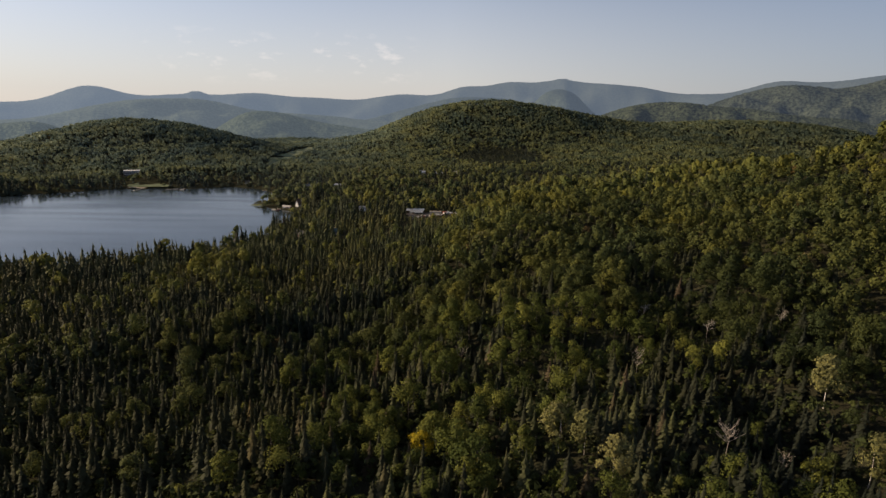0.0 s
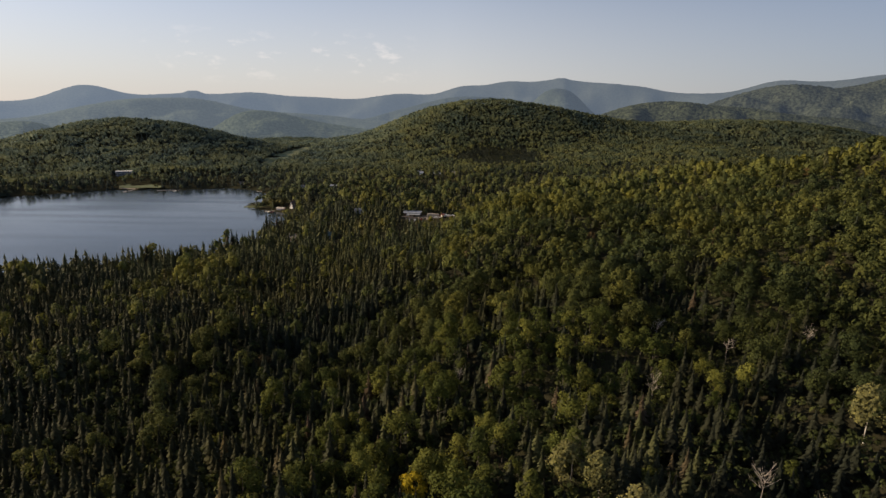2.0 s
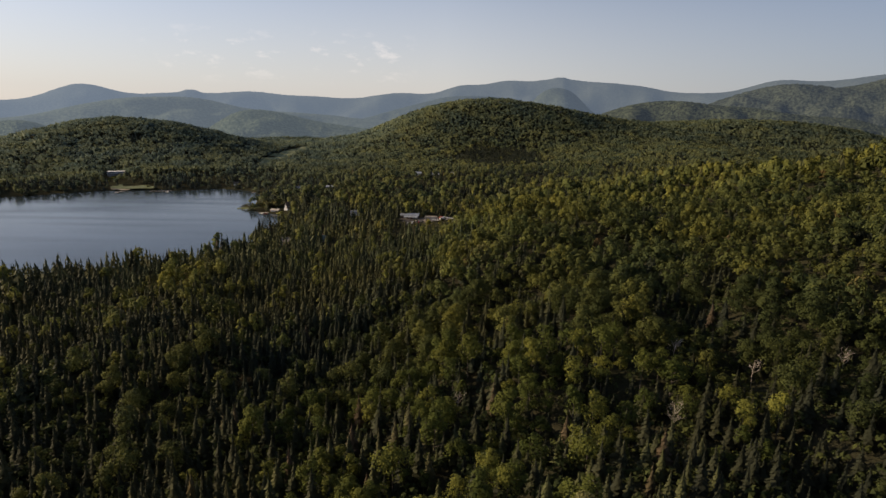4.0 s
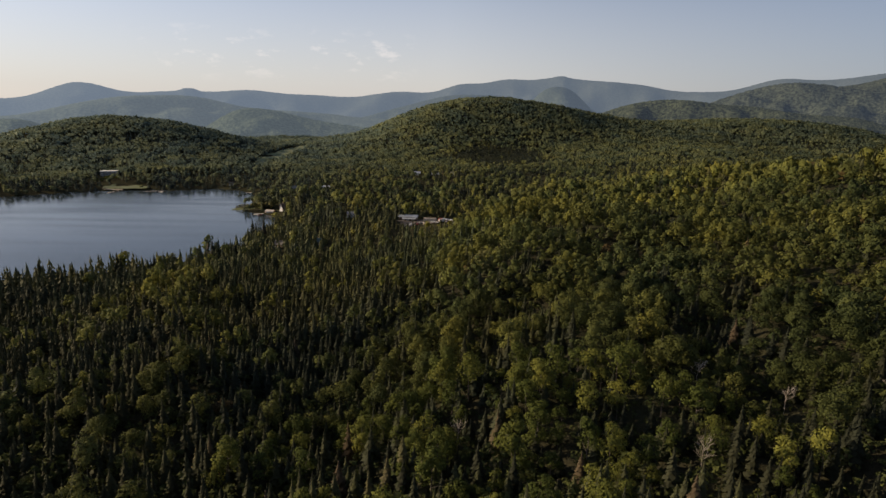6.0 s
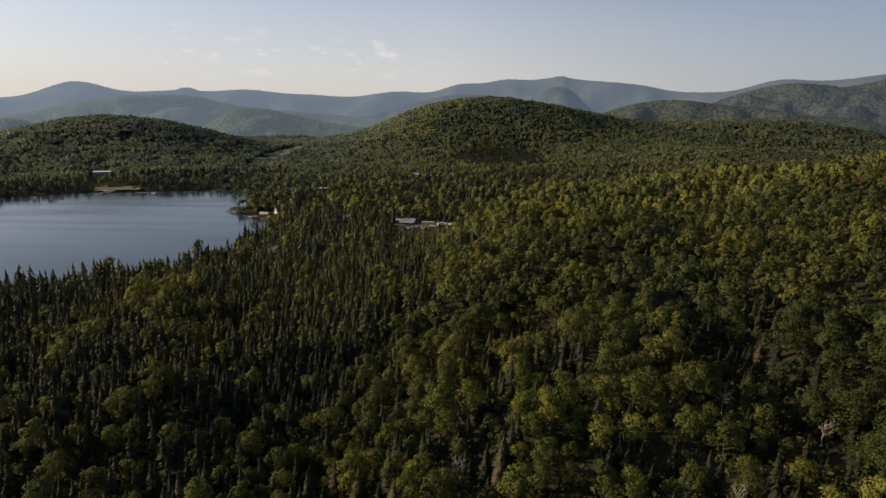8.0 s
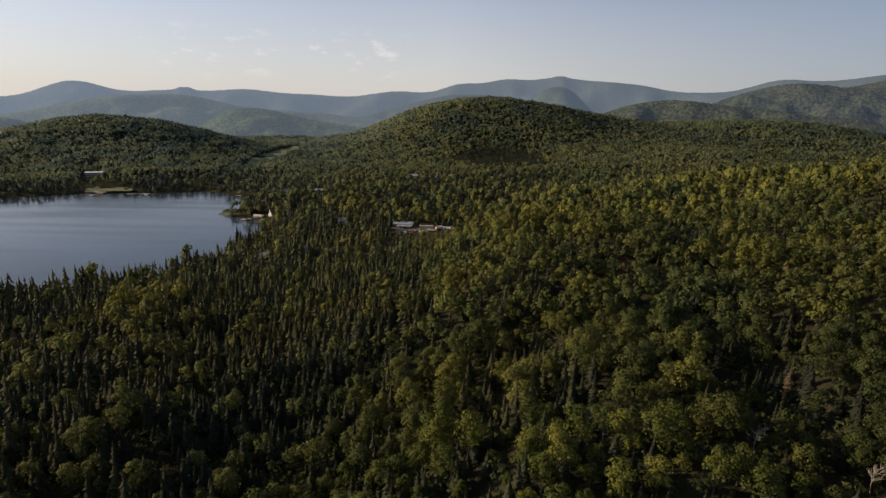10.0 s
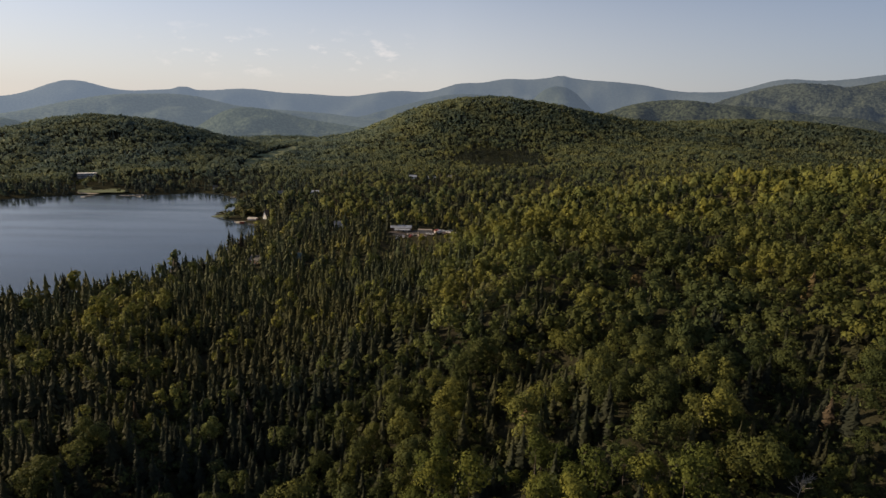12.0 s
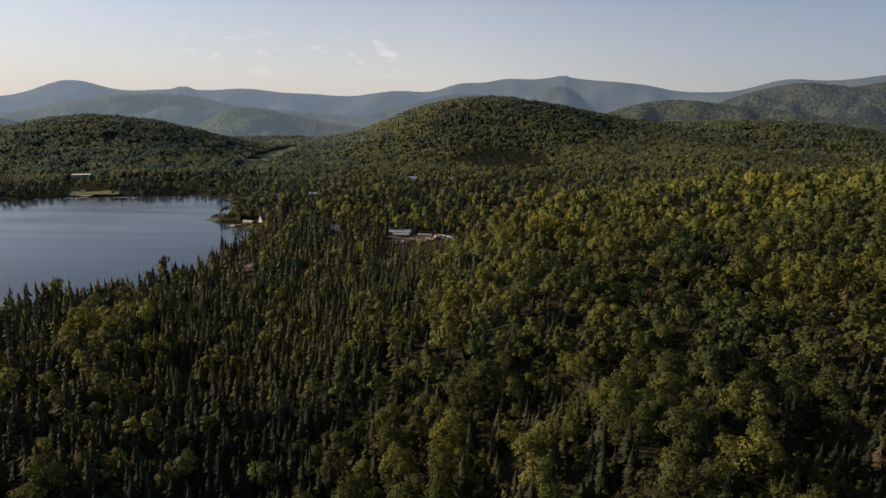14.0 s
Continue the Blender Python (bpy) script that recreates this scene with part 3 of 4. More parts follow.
def crown_needle(whorls, arms, r, height=14.0, radius=1.9, low=0.10, rough=0.28):
    """A spire of drooping branches, ragged in outline."""
    vs = []
    for i in range(whorls):
        f = i / (whorls - 1)
        z = height * (low + (0.965 - low) * f)
        rad_ = radius * ((1 - f) ** 0.95 * 0.94 + 0.06)
        a0 = r.uniform(0, 6.28)
        for k in range(arms):
            a = a0 + 6.283 * k / arms + r.uniform(-0.3, 0.3)
            L = rad_ * r.uniform(0.6, 1.2)
            w = max(L * 0.40, 0.12) * (7 / (arms + 1)) ** 0.5
            step = height * 0.9 / whorls
            zz = z + r.uniform(-0.45, 0.45) * step
            dx, dy = math.cos(a), math.sin(a)
            drop = step * r.uniform(0.5, 1.0)
            vs += [(0, 0, min(zz + step * 0.8, height)), (dx * L * 0.62 - dy * w, dy * L * 0.62 + dx * w, zz - drop * 0.45),
                   (dx * L, dy * L, zz - drop), (dx * L * 0.62 + dy * w, dy * L * 0.62 - dx * w, zz - drop * 0.45)]
    t = 0.03 * height
    for a in ((0, 2.1, 4.2) if arms > 4 else ()):
        vs += [(0, 0, height), (math.cos(a) * 0.14, math.sin(a) * 0.14, height - t), (0, 0, height - 1.6 * t), (-math.sin(a) * 0.14, math.cos(a) * 0.14, height - t)]
    v = np.array(vs)
    out = v.reshape(-1, 4, 3)[:, 1:].mean(1) * np.array([1, 1, 0])
    out = out / (np.linalg.norm(out, axis=1, keepdims=True) + 1e-6) + r.normal(size=out.shape) * rough + np.array([0, 0, 0.7])
    out /= np.linalg.norm(out, axis=1, keepdims=True)
    return facing(v, np.arange(len(v)).reshape(-1, 4), np.repeat(out, 4, axis=0))


def ob_y(ob):
    v = np.empty(len(ob.data.vertices) * 3, np.float32)
    ob.data.vertices.foreach_get("co", v)
    return v[1::3]


def joined(name, label, protos, kinds, place, turn, scale, stretch, tint, mat, category="woods"):
    """Many trees as one mesh: copies of a few crowns, each turned, scaled and tinted on its own."""
    V, F, T, S, N, at = [], [], [], [], [], 0
    # stand: share of haze painted into each tree's leaf colour, growing with distance
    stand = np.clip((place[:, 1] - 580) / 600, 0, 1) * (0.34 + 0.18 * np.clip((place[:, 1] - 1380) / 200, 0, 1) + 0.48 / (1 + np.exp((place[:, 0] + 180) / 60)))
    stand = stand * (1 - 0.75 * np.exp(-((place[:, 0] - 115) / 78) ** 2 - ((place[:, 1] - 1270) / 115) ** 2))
    gx = (land(place[:, 0] + 15, place[:, 1]) - land(place[:, 0] - 15, place[:, 1])) / 30
    gy = (land(place[:, 0], place[:, 1] + 15) - land(place[:, 0], place[:, 1] - 15)) / 30
    rise = np.stack([-gx, -gy, np.ones(len(gx))], -1) / np.sqrt(1 + gx * gx + gy * gy)[:, None]      # shading normals bent to the slope so hillsides light up as one
    lean = np.clip((place[:, 1] - 500) / 500, 0, 1)[:, None] * 0.9
    for k, (pv, pf, pn) in enumerate(protos):
        s = np.flatnonzero(kinds == k)
        if not len(s):
            continue
        c, sn = np.cos(turn[s])[:, None], np.sin(turn[s])[:, None]
        x, y = pv[:, 0][None], pv[:, 1][None]
        w = np.stack([(x * c - y * sn) * scale[s, None], (x * sn + y * c) * scale[s, None], pv[:, 2][None] * (scale * stretch)[s, None]], -1)
        w += place[s][:, None, :]
        nx, ny = pn[:, 0][None], pn[:, 1][None]
        q = np.stack([nx * c - ny * sn, nx * sn + ny * c, np.repeat(pn[:, 2][None], len(s), 0)], -1)
        q = q * (1 - lean[s] * 0.78)[:, None] + (rise * lean)[s][:, None]
        N.append((q / np.linalg.norm(q, axis=2, keepdims=True)).reshape(-1, 3))
        V.append(w.reshape(-1, 3))
        F.append((pf[None] + (np.arange(len(s)) * len(pv))[:, None, None] + at).reshape(-1, pf.shape[1]))
        T.append(np.repeat(tint[s], len(pv)))
        S.append(np.repeat(stand[s], len(pv)))
        at += len(s) * len(pv)
    ob = mesh_object(name, np.concatenate(V), np.concatenate(F), mat, normals=np.concatenate(N))
    ob.data.attributes.new("tint", "FLOAT", "POINT").data.foreach_set("value", np.concatenate(T).astype(np.float32))
    even = np.clip((ob_y(ob) - 230) / 330, 0, 1)
    ob.data.attributes.new("even", "FLOAT", "POINT").data.foreach_set("value", even.astype(np.float32))
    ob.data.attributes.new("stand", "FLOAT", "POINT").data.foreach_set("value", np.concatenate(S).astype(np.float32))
    return tagged(ob, label, category, kind="stuff")


def scatter(step, r, y0, y1, half):
    """Jittered places on a square net of that step over the wedge of land along the valley."""
    xs = np.arange(-half * y1 - 120, half * y1 + 120, step)
    ys = np.arange(y0, y1, step)
    X, Y = np.meshgrid(xs, ys)
    X = X + (np.arange(len(ys)) % 2)[:, None] * step / 2
    X = (X + r.uniform(-0.42, 0.42, X.shape) * step).ravel()
    Y = (Y + r.uniform(-0.42, 0.42, Y.shape) * step).ravel()
    k = (np.abs(X) < half * np.maximum(Y, 60) + 45)
    X, Y = X[k], Y[k]
    k = (lake_depth(X, Y) < -1.0) & ~is_open(X, Y)
    return X[k], Y[k]


def reach(x, y):
    """How far off the trees stand from the line of flight where they are passed."""
    return np.hypot(x, y - np.clip(y - 115, 0, 129))


def in_sight(x, y):
    """Trees that no rise of the land hides from the line of flight; a quarter of the hidden ones stay."""
    top = land(x, y) + 13
    seen = np.zeros(len(x), bool)
    for ey in (0.0, 65.0, 129.0):
        clear = np.ones(len(x), bool)
        for f in np.linspace(0.08, 0.97, 26):
            clear &= land(x * f, ey + (y - ey) * f) + 8 < 130 + (top - 130) * f
        seen |= clear
    return seen | (np.random.default_rng(3).uniform(0, 1, len(x)) < 0.14)


def needle_share(x, y):
    edge = np.interp(y, [80, 150, 230, 340, 480, 620, 900, 1300], [10, -5, -28, -14, 12, 30, -60, -200])
    s = 1 / (1 + np.exp((x - edge) / 16))
    s = 0.13 + 0.78 * s
    s = s - 0.25 * np.exp(-((x + 150) / 60) ** 2 - ((y - 335) / 60) ** 2)
    s = s + np.where((x > -330) & (y < 560), 0.5, 0.0) * np.clip((lake_depth(x, y) + 50) / 25, 0, 1) - 0.9 * np.exp(-((x + 172) / 15) ** 2 - ((y - 405) / 22) ** 2)
    hollow = np.exp(-((x - 52) / 26) ** 2 - ((y - 172) / 30) ** 2)
    s = s + 0.25 * hollow + 0.55 * np.exp(-((x - 85) / 45) ** 2 - ((y - 125) / 45) ** 2) + 0.45 * np.exp(-((x - 42) / 34) ** 2 - ((y - 124) / 30) ** 2) + 0.08 * np.exp(-((x - 100) / 40) ** 2 - ((y - 200) / 35) ** 2)
    s = s - 0.20 * np.exp(-((x + 120) / 60) ** 2 - ((y - 205) / 60) ** 2)
    s = s - 0.12 * np.exp(-((x + 25) / 50) ** 2 - ((y - 115) / 50) ** 2)
    s = s + 0.20 * waves(x, y, 70, 41) + 0.09 * waves(x, y, 26, 42)
    s = s + 0.60 * ravine(x, y) + 0.22 * np.exp(-((x - 85) / 36) ** 2 - ((y - 165) / 34) ** 2)
    far = np.clip((y - 620) / 150, 0, 1)
    s = s * (1 - far) + far * (0.42 + 0.42 * waves(x, y, 150, 43) + 0.5 * waves(x, y, 42, 44) - 0.45 * np.clip((land(x, y) - 40) / 30, 0, 1))
    s = s + 1.5 * np.exp(-((x - 115) / 78) ** 2 - ((y - 1270) / 115) ** 2)      # dark spruce stands
    s = s + 0.8 * np.exp(-((x - 270) / 26) ** 2 - ((y - 893) / 45) ** 2) + 0.8 * np.exp(-((x - 420) / 45) ** 2 - ((y - 940) / 26) ** 2)
    s = s - 0.6 * np.exp(-((x + 95) / 60) ** 2 - ((y - 850) / 60) ** 2)
    s = s + 0.3 * far * np.clip((lake_depth(x, y) + 70) / 30, 0, 1)      # spruces along the far shore
    return np.clip(s, 0.02, 0.97)


r0 = np.random.default_rng(5)
B_NEAR = [crown_broad(1000, 0.30, r0, 13, r0.uniform(3.0, 4.4), r0.uniform(0.04, 0.16), 11, rough=0.4, whole=0.6) for _ in range(7)]
B_MID = [crown_broad(250, 0.56, r0, 13, r0.uniform(2.9, 4.2), 0.16, 8, rough=0.2, whole=0.65) for _ in range(8)]
B_FAR = [crown_broad(90, 1.45, r0, 14.0, r0.uniform(4.0, 5.4), 0.2, 7, rough=0.1, whole=0.8, spread=0.8) for _ in range(8)]
B_HILL = [crown_broad(9, 3.1, r0, 9, r0.uniform(3.7, 4.8), 0.66, 3, rough=0.06, whole=0.95, spread=0.8) for _ in range(8)]
N_NEAR = [crown_needle(17, 8, r0, 13, r0.uniform(2.2, 3.3), 0.14, 0.12) for _ in range(6)]
N_MID = [crown_needle(9, 7, r0, 12, r0.uniform(2.5, 3.6), 0.16, 0.12) for _ in range(8)]
N_FAR = [crown_needle(6, 5, r0, 13, r0.uniform(3.3, 4.5), 0.1, 0.1) for _ in range(8)]
N_HILL = [crown_needle(3, 3, r0, 14, r0.uniform(2.4, 3.2), 0.2, 0.1) for _ in range(8)]
spots_b, spots_n = [], []      # nearest trees, built one by one


def plant(zone, r, step_b, step_n, y0, y1, near, far, pb, pn, take):
    # broadleaf and needle trees share the land by the local share of needle trees
    for kind, step, protos in (("b", step_b, pb), ("n", step_n, pn)):
        X, Y = scatter(step, r, y0, y1, 0.80)
        d = reach(X, Y)
        share = needle_share(X, Y)
        u = r.uniform(0, 1, len(X))
        keep = (d >= near) & (d < far) & ((u < share) if kind == "n" else (u > share * 0.93))
        X, Y, d, share = X[keep], Y[keep], d[keep], share[keep]
        keep = (waves(X, Y, 30, 62) < {"slope": 0.50, "hills": 1.2}.get(zone, 0.6)) & (r.uniform(0, 1, len(X)) > 0.07)      # gaps in the canopy
        X, Y, d, share = X[keep], Y[keep], d[keep], share[keep]
        for sx, sy in [b[:2] for b in BIRCHES + SNAGS] + [GOLDEN]:      # room round the singled-out trees, longer on the camera's side
            keep = np.hypot(X - sx, np.where(Y < sy, (Y - sy) * 0.45, Y - sy)) > 4.2
            X, Y, d, share = X[keep], Y[keep], d[keep], share[keep]
        if kind == "b":      # few broadleaf trees stand down in the ravines
            keep = r.uniform(0, 1, len(X)) > 0.4 * ravine(X, Y)
            X, Y, d, share = X[keep], Y[keep], d[keep], share[keep]
        thinned = np.exp(-((X - 85) / 38) ** 2 - ((Y - 128) / 34) ** 2)      # trees thinned out where the near slope looks dark
        keep = r.uniform(0, 1, len(X)) > 0.2 * thinned
        X, Y, d, share = X[keep], Y[keep], d[keep], share[keep]
        if near > 100:
            keep = in_sight(X, Y)
            X, Y, d, share = X[keep], Y[keep], d[keep], share[keep]
        n = len(X)
        scale = r.uniform(0.52, 1.3, n) if kind == "b" else r.uniform(0.66, 1.14, n)
        if kind == "b":
            scale *= (1 - 0.25 * np.clip(share, 0, 1)) * (1 + 0.18 * waves(X, Y, 30, 61)) * (1 + 0.12 * waves(X, Y, 14, 63))
        if zone == "plain":      # tall, separate crowns
            scale = (r.uniform(0.55, 1.22, n) if kind == "b" else r.uniform(0.7, 1.4, n)) * np.where(Y > 850, 0.8, 1.0) * (1 + 0.17 * waves(X, Y, 44, 64))
        scale *= np.where((np.abs(X + 6) < 46) & (np.abs(Y - 558) < 32), 0.48, 1.0)      # trees before the yard shrunk so the camera sees over them
        if zone == "slope" and kind == "n":
            scale *= 0.87
        if zone == "hills":      # an even, closed canopy
            scale = r.uniform(0.92, 1.08, n)
        stretch = r.uniform(0.85, 1.2, n)
        stretch *= np.where(lake_depth(X, Y) > -12, 0.62, 1.0)      # low growth at the water
        # tints vary by area too; shade of ravines and near slope is painted in
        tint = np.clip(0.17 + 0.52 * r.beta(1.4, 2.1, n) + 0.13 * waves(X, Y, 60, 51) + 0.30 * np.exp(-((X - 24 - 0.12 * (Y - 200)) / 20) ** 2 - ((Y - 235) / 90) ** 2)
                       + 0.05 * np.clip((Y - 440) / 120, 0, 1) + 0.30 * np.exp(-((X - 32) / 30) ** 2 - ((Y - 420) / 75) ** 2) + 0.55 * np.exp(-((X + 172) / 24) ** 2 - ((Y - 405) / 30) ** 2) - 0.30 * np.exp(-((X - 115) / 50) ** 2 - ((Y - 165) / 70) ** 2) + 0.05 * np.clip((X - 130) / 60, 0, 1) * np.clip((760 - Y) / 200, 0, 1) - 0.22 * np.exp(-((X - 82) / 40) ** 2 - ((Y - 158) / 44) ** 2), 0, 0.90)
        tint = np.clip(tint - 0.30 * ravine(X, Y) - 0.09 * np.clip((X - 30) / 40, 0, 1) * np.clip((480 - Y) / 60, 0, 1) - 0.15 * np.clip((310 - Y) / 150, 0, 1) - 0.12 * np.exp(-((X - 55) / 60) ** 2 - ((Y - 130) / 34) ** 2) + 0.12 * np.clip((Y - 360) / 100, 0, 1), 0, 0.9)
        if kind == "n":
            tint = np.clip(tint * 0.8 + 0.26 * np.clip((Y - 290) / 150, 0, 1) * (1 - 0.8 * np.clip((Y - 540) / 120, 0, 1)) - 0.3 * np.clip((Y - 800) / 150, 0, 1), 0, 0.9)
        else:      # single bright crowns among the spruces
            tint = np.clip(tint + 0.22 * np.clip((share - 0.5) * 3, 0, 1) + 0.06 * np.clip((Y - 560) / 80, 0, 1), 0, 0.9)
        if zone == "plain":      # groups of darker and lighter trees
            tint = np.clip(tint + 0.13 * waves(X, Y, 52, 65), 0, 0.9)
        tint = np.where(r.uniform(0, 1, n) < 0.004, r.uniform(0.93, 1.0, n), tint)
        place = np.stack([X, Y, land(X, Y) - 0.2], -1)
        turn = r.uniform(0, 6.283, n)
        kinds = r.integers(0, len(protos), n)
        own = np.zeros(n, bool)
        if take:
            own[np.argsort(np.hypot(X - 10, (Y - 150) * 1.0))[:take]] = True
            for i in np.flatnonzero(own):
                (spots_b if kind == "b" else spots_n).append((*place[i], turn[i], scale[i], stretch[i], int(kinds[i])))
        s = ~own
        what = "broadleaf" if kind == "b" else "conifer"
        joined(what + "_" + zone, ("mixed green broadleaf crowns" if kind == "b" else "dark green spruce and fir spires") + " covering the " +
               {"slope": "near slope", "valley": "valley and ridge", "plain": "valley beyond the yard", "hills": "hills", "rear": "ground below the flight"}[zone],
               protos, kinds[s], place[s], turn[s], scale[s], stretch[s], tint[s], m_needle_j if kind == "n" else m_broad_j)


rt = np.random.default_rng(9)
plant("slope", rt, 5.1, 3.8, 66, 330, 0, 175, B_NEAR, N_NEAR, 290)
plant("valley", rt, 5.1, 4.0, 100, 520, 175, 370, B_MID, N_MID, 0)
plant("plain", rt, 9.4, 7.4, 300, 1180, 370, 1010, B_FAR, N_FAR, 0)
plant("rear", rt, 6.2, 5.2, -70, 66, 0, 400, B_FAR, N_FAR, 0)
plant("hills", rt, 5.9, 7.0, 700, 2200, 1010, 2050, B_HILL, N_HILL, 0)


# a dense dark spruce stand on the low bank before the round hill
sx, sy = scatter(4.6, rt, 1120, 1420, 0.3)
keep = ((sx - 118) / 85) ** 2 + ((sy - 1275) / 105) ** 2 + 0.5 * waves(sx, sy, 60, 71) < 0.9
sx, sy = sx[keep], sy[keep]
joined("conifer_stand", "dense dark spruce stand on a low bank", N_FAR, rt.integers(0, 8, len(sx)), np.stack([sx, sy, land(sx, sy) - 0.2], -1), rt.uniform(0, 6.28, len(sx)),
       rt.uniform(0.85, 1.2, len(sx)), rt.uniform(0.95, 1.3, len(sx)), rt.uniform(0.0, 0.12, len(sx)), m_needle_j)


BUSH = [crown_broad(46, 0.55, r0, 5.2, 2.5, 0.0, 6) for _ in range(6)]
bx, by = scatter(4.2, rt, 66, 340, 0.80)
keep = reach(bx, by) < 190
bx, by = bx[keep], by[keep]
joined("undergrowth", "low green undergrowth filling the gaps between the trees", BUSH, rt.integers(0, 6, len(bx)),
       np.stack([bx, by, land(bx, by) - 0.1], -1), rt.uniform(0, 6.28, len(bx)), rt.uniform(0.5, 1.3, len(bx)), rt.uniform(0.7, 1.2, len(bx)),
       rt.uniform(0.0, 0.22, len(bx)), m_broad_j, "undergrowth")


def trunk_mesh(bm, height, r_low, r):
    """A tapered, slightly bent stem with a few limbs."""
    p = Vector((0, 0, -0.4))
    for i in range(4):
        q = Vector((r.uniform(-0.2, 0.2), r.uniform(-0.2, 0.2), height * (i + 1) / 4))
        rod(r_low * (1 - 0.22 * i), r_low * (0.78 - 0.22 * i) + 0.01, p, q, 6, bm)
        p = q
    return bm


def tree_kind(name, label, crown, mat, bark, stem, r_low, seed, limbs=0):
    r = np.random.default_rng(seed)
    t = new(name)
    tagged(t, label, "tree", "trees on the near slope")
    bm = trunk_mesh(bmesh.new(), stem, r_low, r)
    for k in range(limbs):
        a, z = r.uniform(0, 6.28), stem * r.uniform(0.45, 0.9)
        rod(r_low * 0.4, 0.03, (0, 0, z), (math.cos(a) * 2.2, math.sin(a) * 2.2, z + r.uniform(0.8, 2.2)), 5, bm)
    part("trunk", bm, bark, t)
    mesh_object("crown", crown[0], crown[1], mat, parent=t, normals=crown[2])
    return t


def bare_tree(x, y, size, seed):
    r = np.random.default_rng(seed)
    t = thing("dead_tree", x, y, land1(x, y), r.uniform(0, 360), "bare grey dead tree with bleached forked limbs", "tree", "dead trees", size)
    part("trunk", trunk_mesh(bmesh.new(), 10, 0.13, r), m_dead, t)
    for k in range(16):
        a, z, L = r.uniform(0, 6.28), r.uniform(5.5, 9.8), r.uniform(1.0, 3.0)
        e = Vector((math.cos(a) * L, math.sin(a) * L, z + r.uniform(0.8, 2.4)))
        bm = rod(0.05, 0.028, (0, 0, z), e, 5)
        for j in range(4):
            rod(0.03, 0.012, Vector((0, 0, z)).lerp(e, r.uniform(0.4, 1)), e + Vector((r.uniform(-1, 1), r.uniform(-1, 1), r.uniform(0.2, 1.3))), 4, bm)
        part("limb", bm, m_dead, t)
    return t


broad_kinds = [tree_kind("maple_tree", "full green maple with a rounded leafy crown", B_NEAR[k], m_broad, m_bark, 9, 0.2, 60 + k, 3) for k in range(7)]
needle_kinds = [tree_kind("spruce_tree", "slender dark green spruce with drooping branches", N_NEAR[k], m_needle, m_bark, 12.5, 0.16, 70 + k) for k in range(6)]
done = set()
for spots, kinds in ((spots_b, broad_kinds), (spots_n, needle_kinds)):
    for x, y, z, a, s, st, k in spots:
        m = Matrix.Translation((x, y, z)) @ Matrix.Rotation(a, 4, "Z") @ Matrix.Diagonal((s, s, s * st, 1))
        if kinds[k].name not in done:
            kinds[k].matrix_world = m
            done.add(kinds[k].name)
        else:
            c = copy_thing(kinds[k], Matrix())
            c.matrix_basis = m

# singled-out trees of the near slope
r1 = np.random.default_rng(77)
ASPEN = crown_broad(1250, 0.38, r1, 15.5, 4.2, -0.12, 15)
for i, (x, y, s) in enumerate(BIRCHES):
    if i == 0:
        aspen = tree_kind("birch_tree", "tall pale birch with a white trunk and thin grey-green crown", ASPEN, m_aspen, m_birch, 11.5, 0.15, 90, 0)
        aspen.matrix_world = pose(x, y, land1(x, y), 0, 0, 40 * i)
    else:
        c = copy_thing(aspen, Matrix())
        c.matrix_basis = pose(x, y, land1(x, y), 0, 0, 70 * i) @ Matrix.Scale(s, 4)
gold = tree_kind("birch_tree", "small birch turned bright autumn yellow", crown_broad(700, 0.42, r1, 12.5, 3.3, 0.15, 11), m_yellow, m_birch, 8, 0.13, 91, 3)
gold.matrix_world = pose(*GOLDEN, land1(*GOLDEN))
gold["group"] = ""
for i, (x, y, s) in enumerate(SNAGS):
    bare_tree(x, y, s, 100 + i)


# low bushes along the point
SHRUB = [crown_broad(170, 0.5, r1, 5.0, 2.6, 0.0, 6) for _ in range(3)]
shrubs = [tree_kind("shrub", "bright green rounded bush on the low point", SHRUB[k], m_aspen, m_bark, 2.5, 0.07, 110 + k, 3) for k in range(3)]
rs = random.Random(12)
for i in range(34):
    f = i / 33
    x, y = -256 + 48 * f + rs.uniform(-2, 2), 776 - 12 * f + rs.uniform(-1, 7) * (0.6 + f)
    m = pose(x, y, max(land1(x, y), 0.1) - 0.1, 0, 0, rs.uniform(0, 360)) @ Matrix.Scale(0.5 + 1.5 * f * rs.uniform(0.6, 1.2), 4)
    if i < 3:
        shrubs[i]["group"] = "bushes on the point"
        shrubs[i].matrix_world = m
    else:
        copy_thing(shrubs[i % 3], Matrix()).matrix_basis = m

# tall pines on the near shore
PINE = crown_needle(13, 8, r1, 20, 5.6, 0.15)
for i, (x, y, s) in enumerate(((-227, 452, 1.0), (-222, 447, 0.9), (-252, 441, 0.85), (-272, 437, 0.9), (-206, 462, 0.8), (-178, 498, 1.0), (-290, 386, 1.0), (-163, 505, 0.85), (-183, 611, 1.05), (-178, 605, 0.85), (-174, 618, 0.9), (-169, 599, 0.8))):
    if i == 0:
        pine = tree_kind("pine_tree", "tall ragged dark pine above the lake shore", PINE, m_needle, m_bark, 18.5, 0.26, 95)
        pine["group"] = "pines on the shore"
        pine.matrix_world = pose(x, y, land1(x, y))
    else:
        c = copy_thing(pine, Matrix())
        c.matrix_basis = pose(x, y, land1(x, y), 0, 0, 50 * i) @ Matrix.Scale(s, 4)


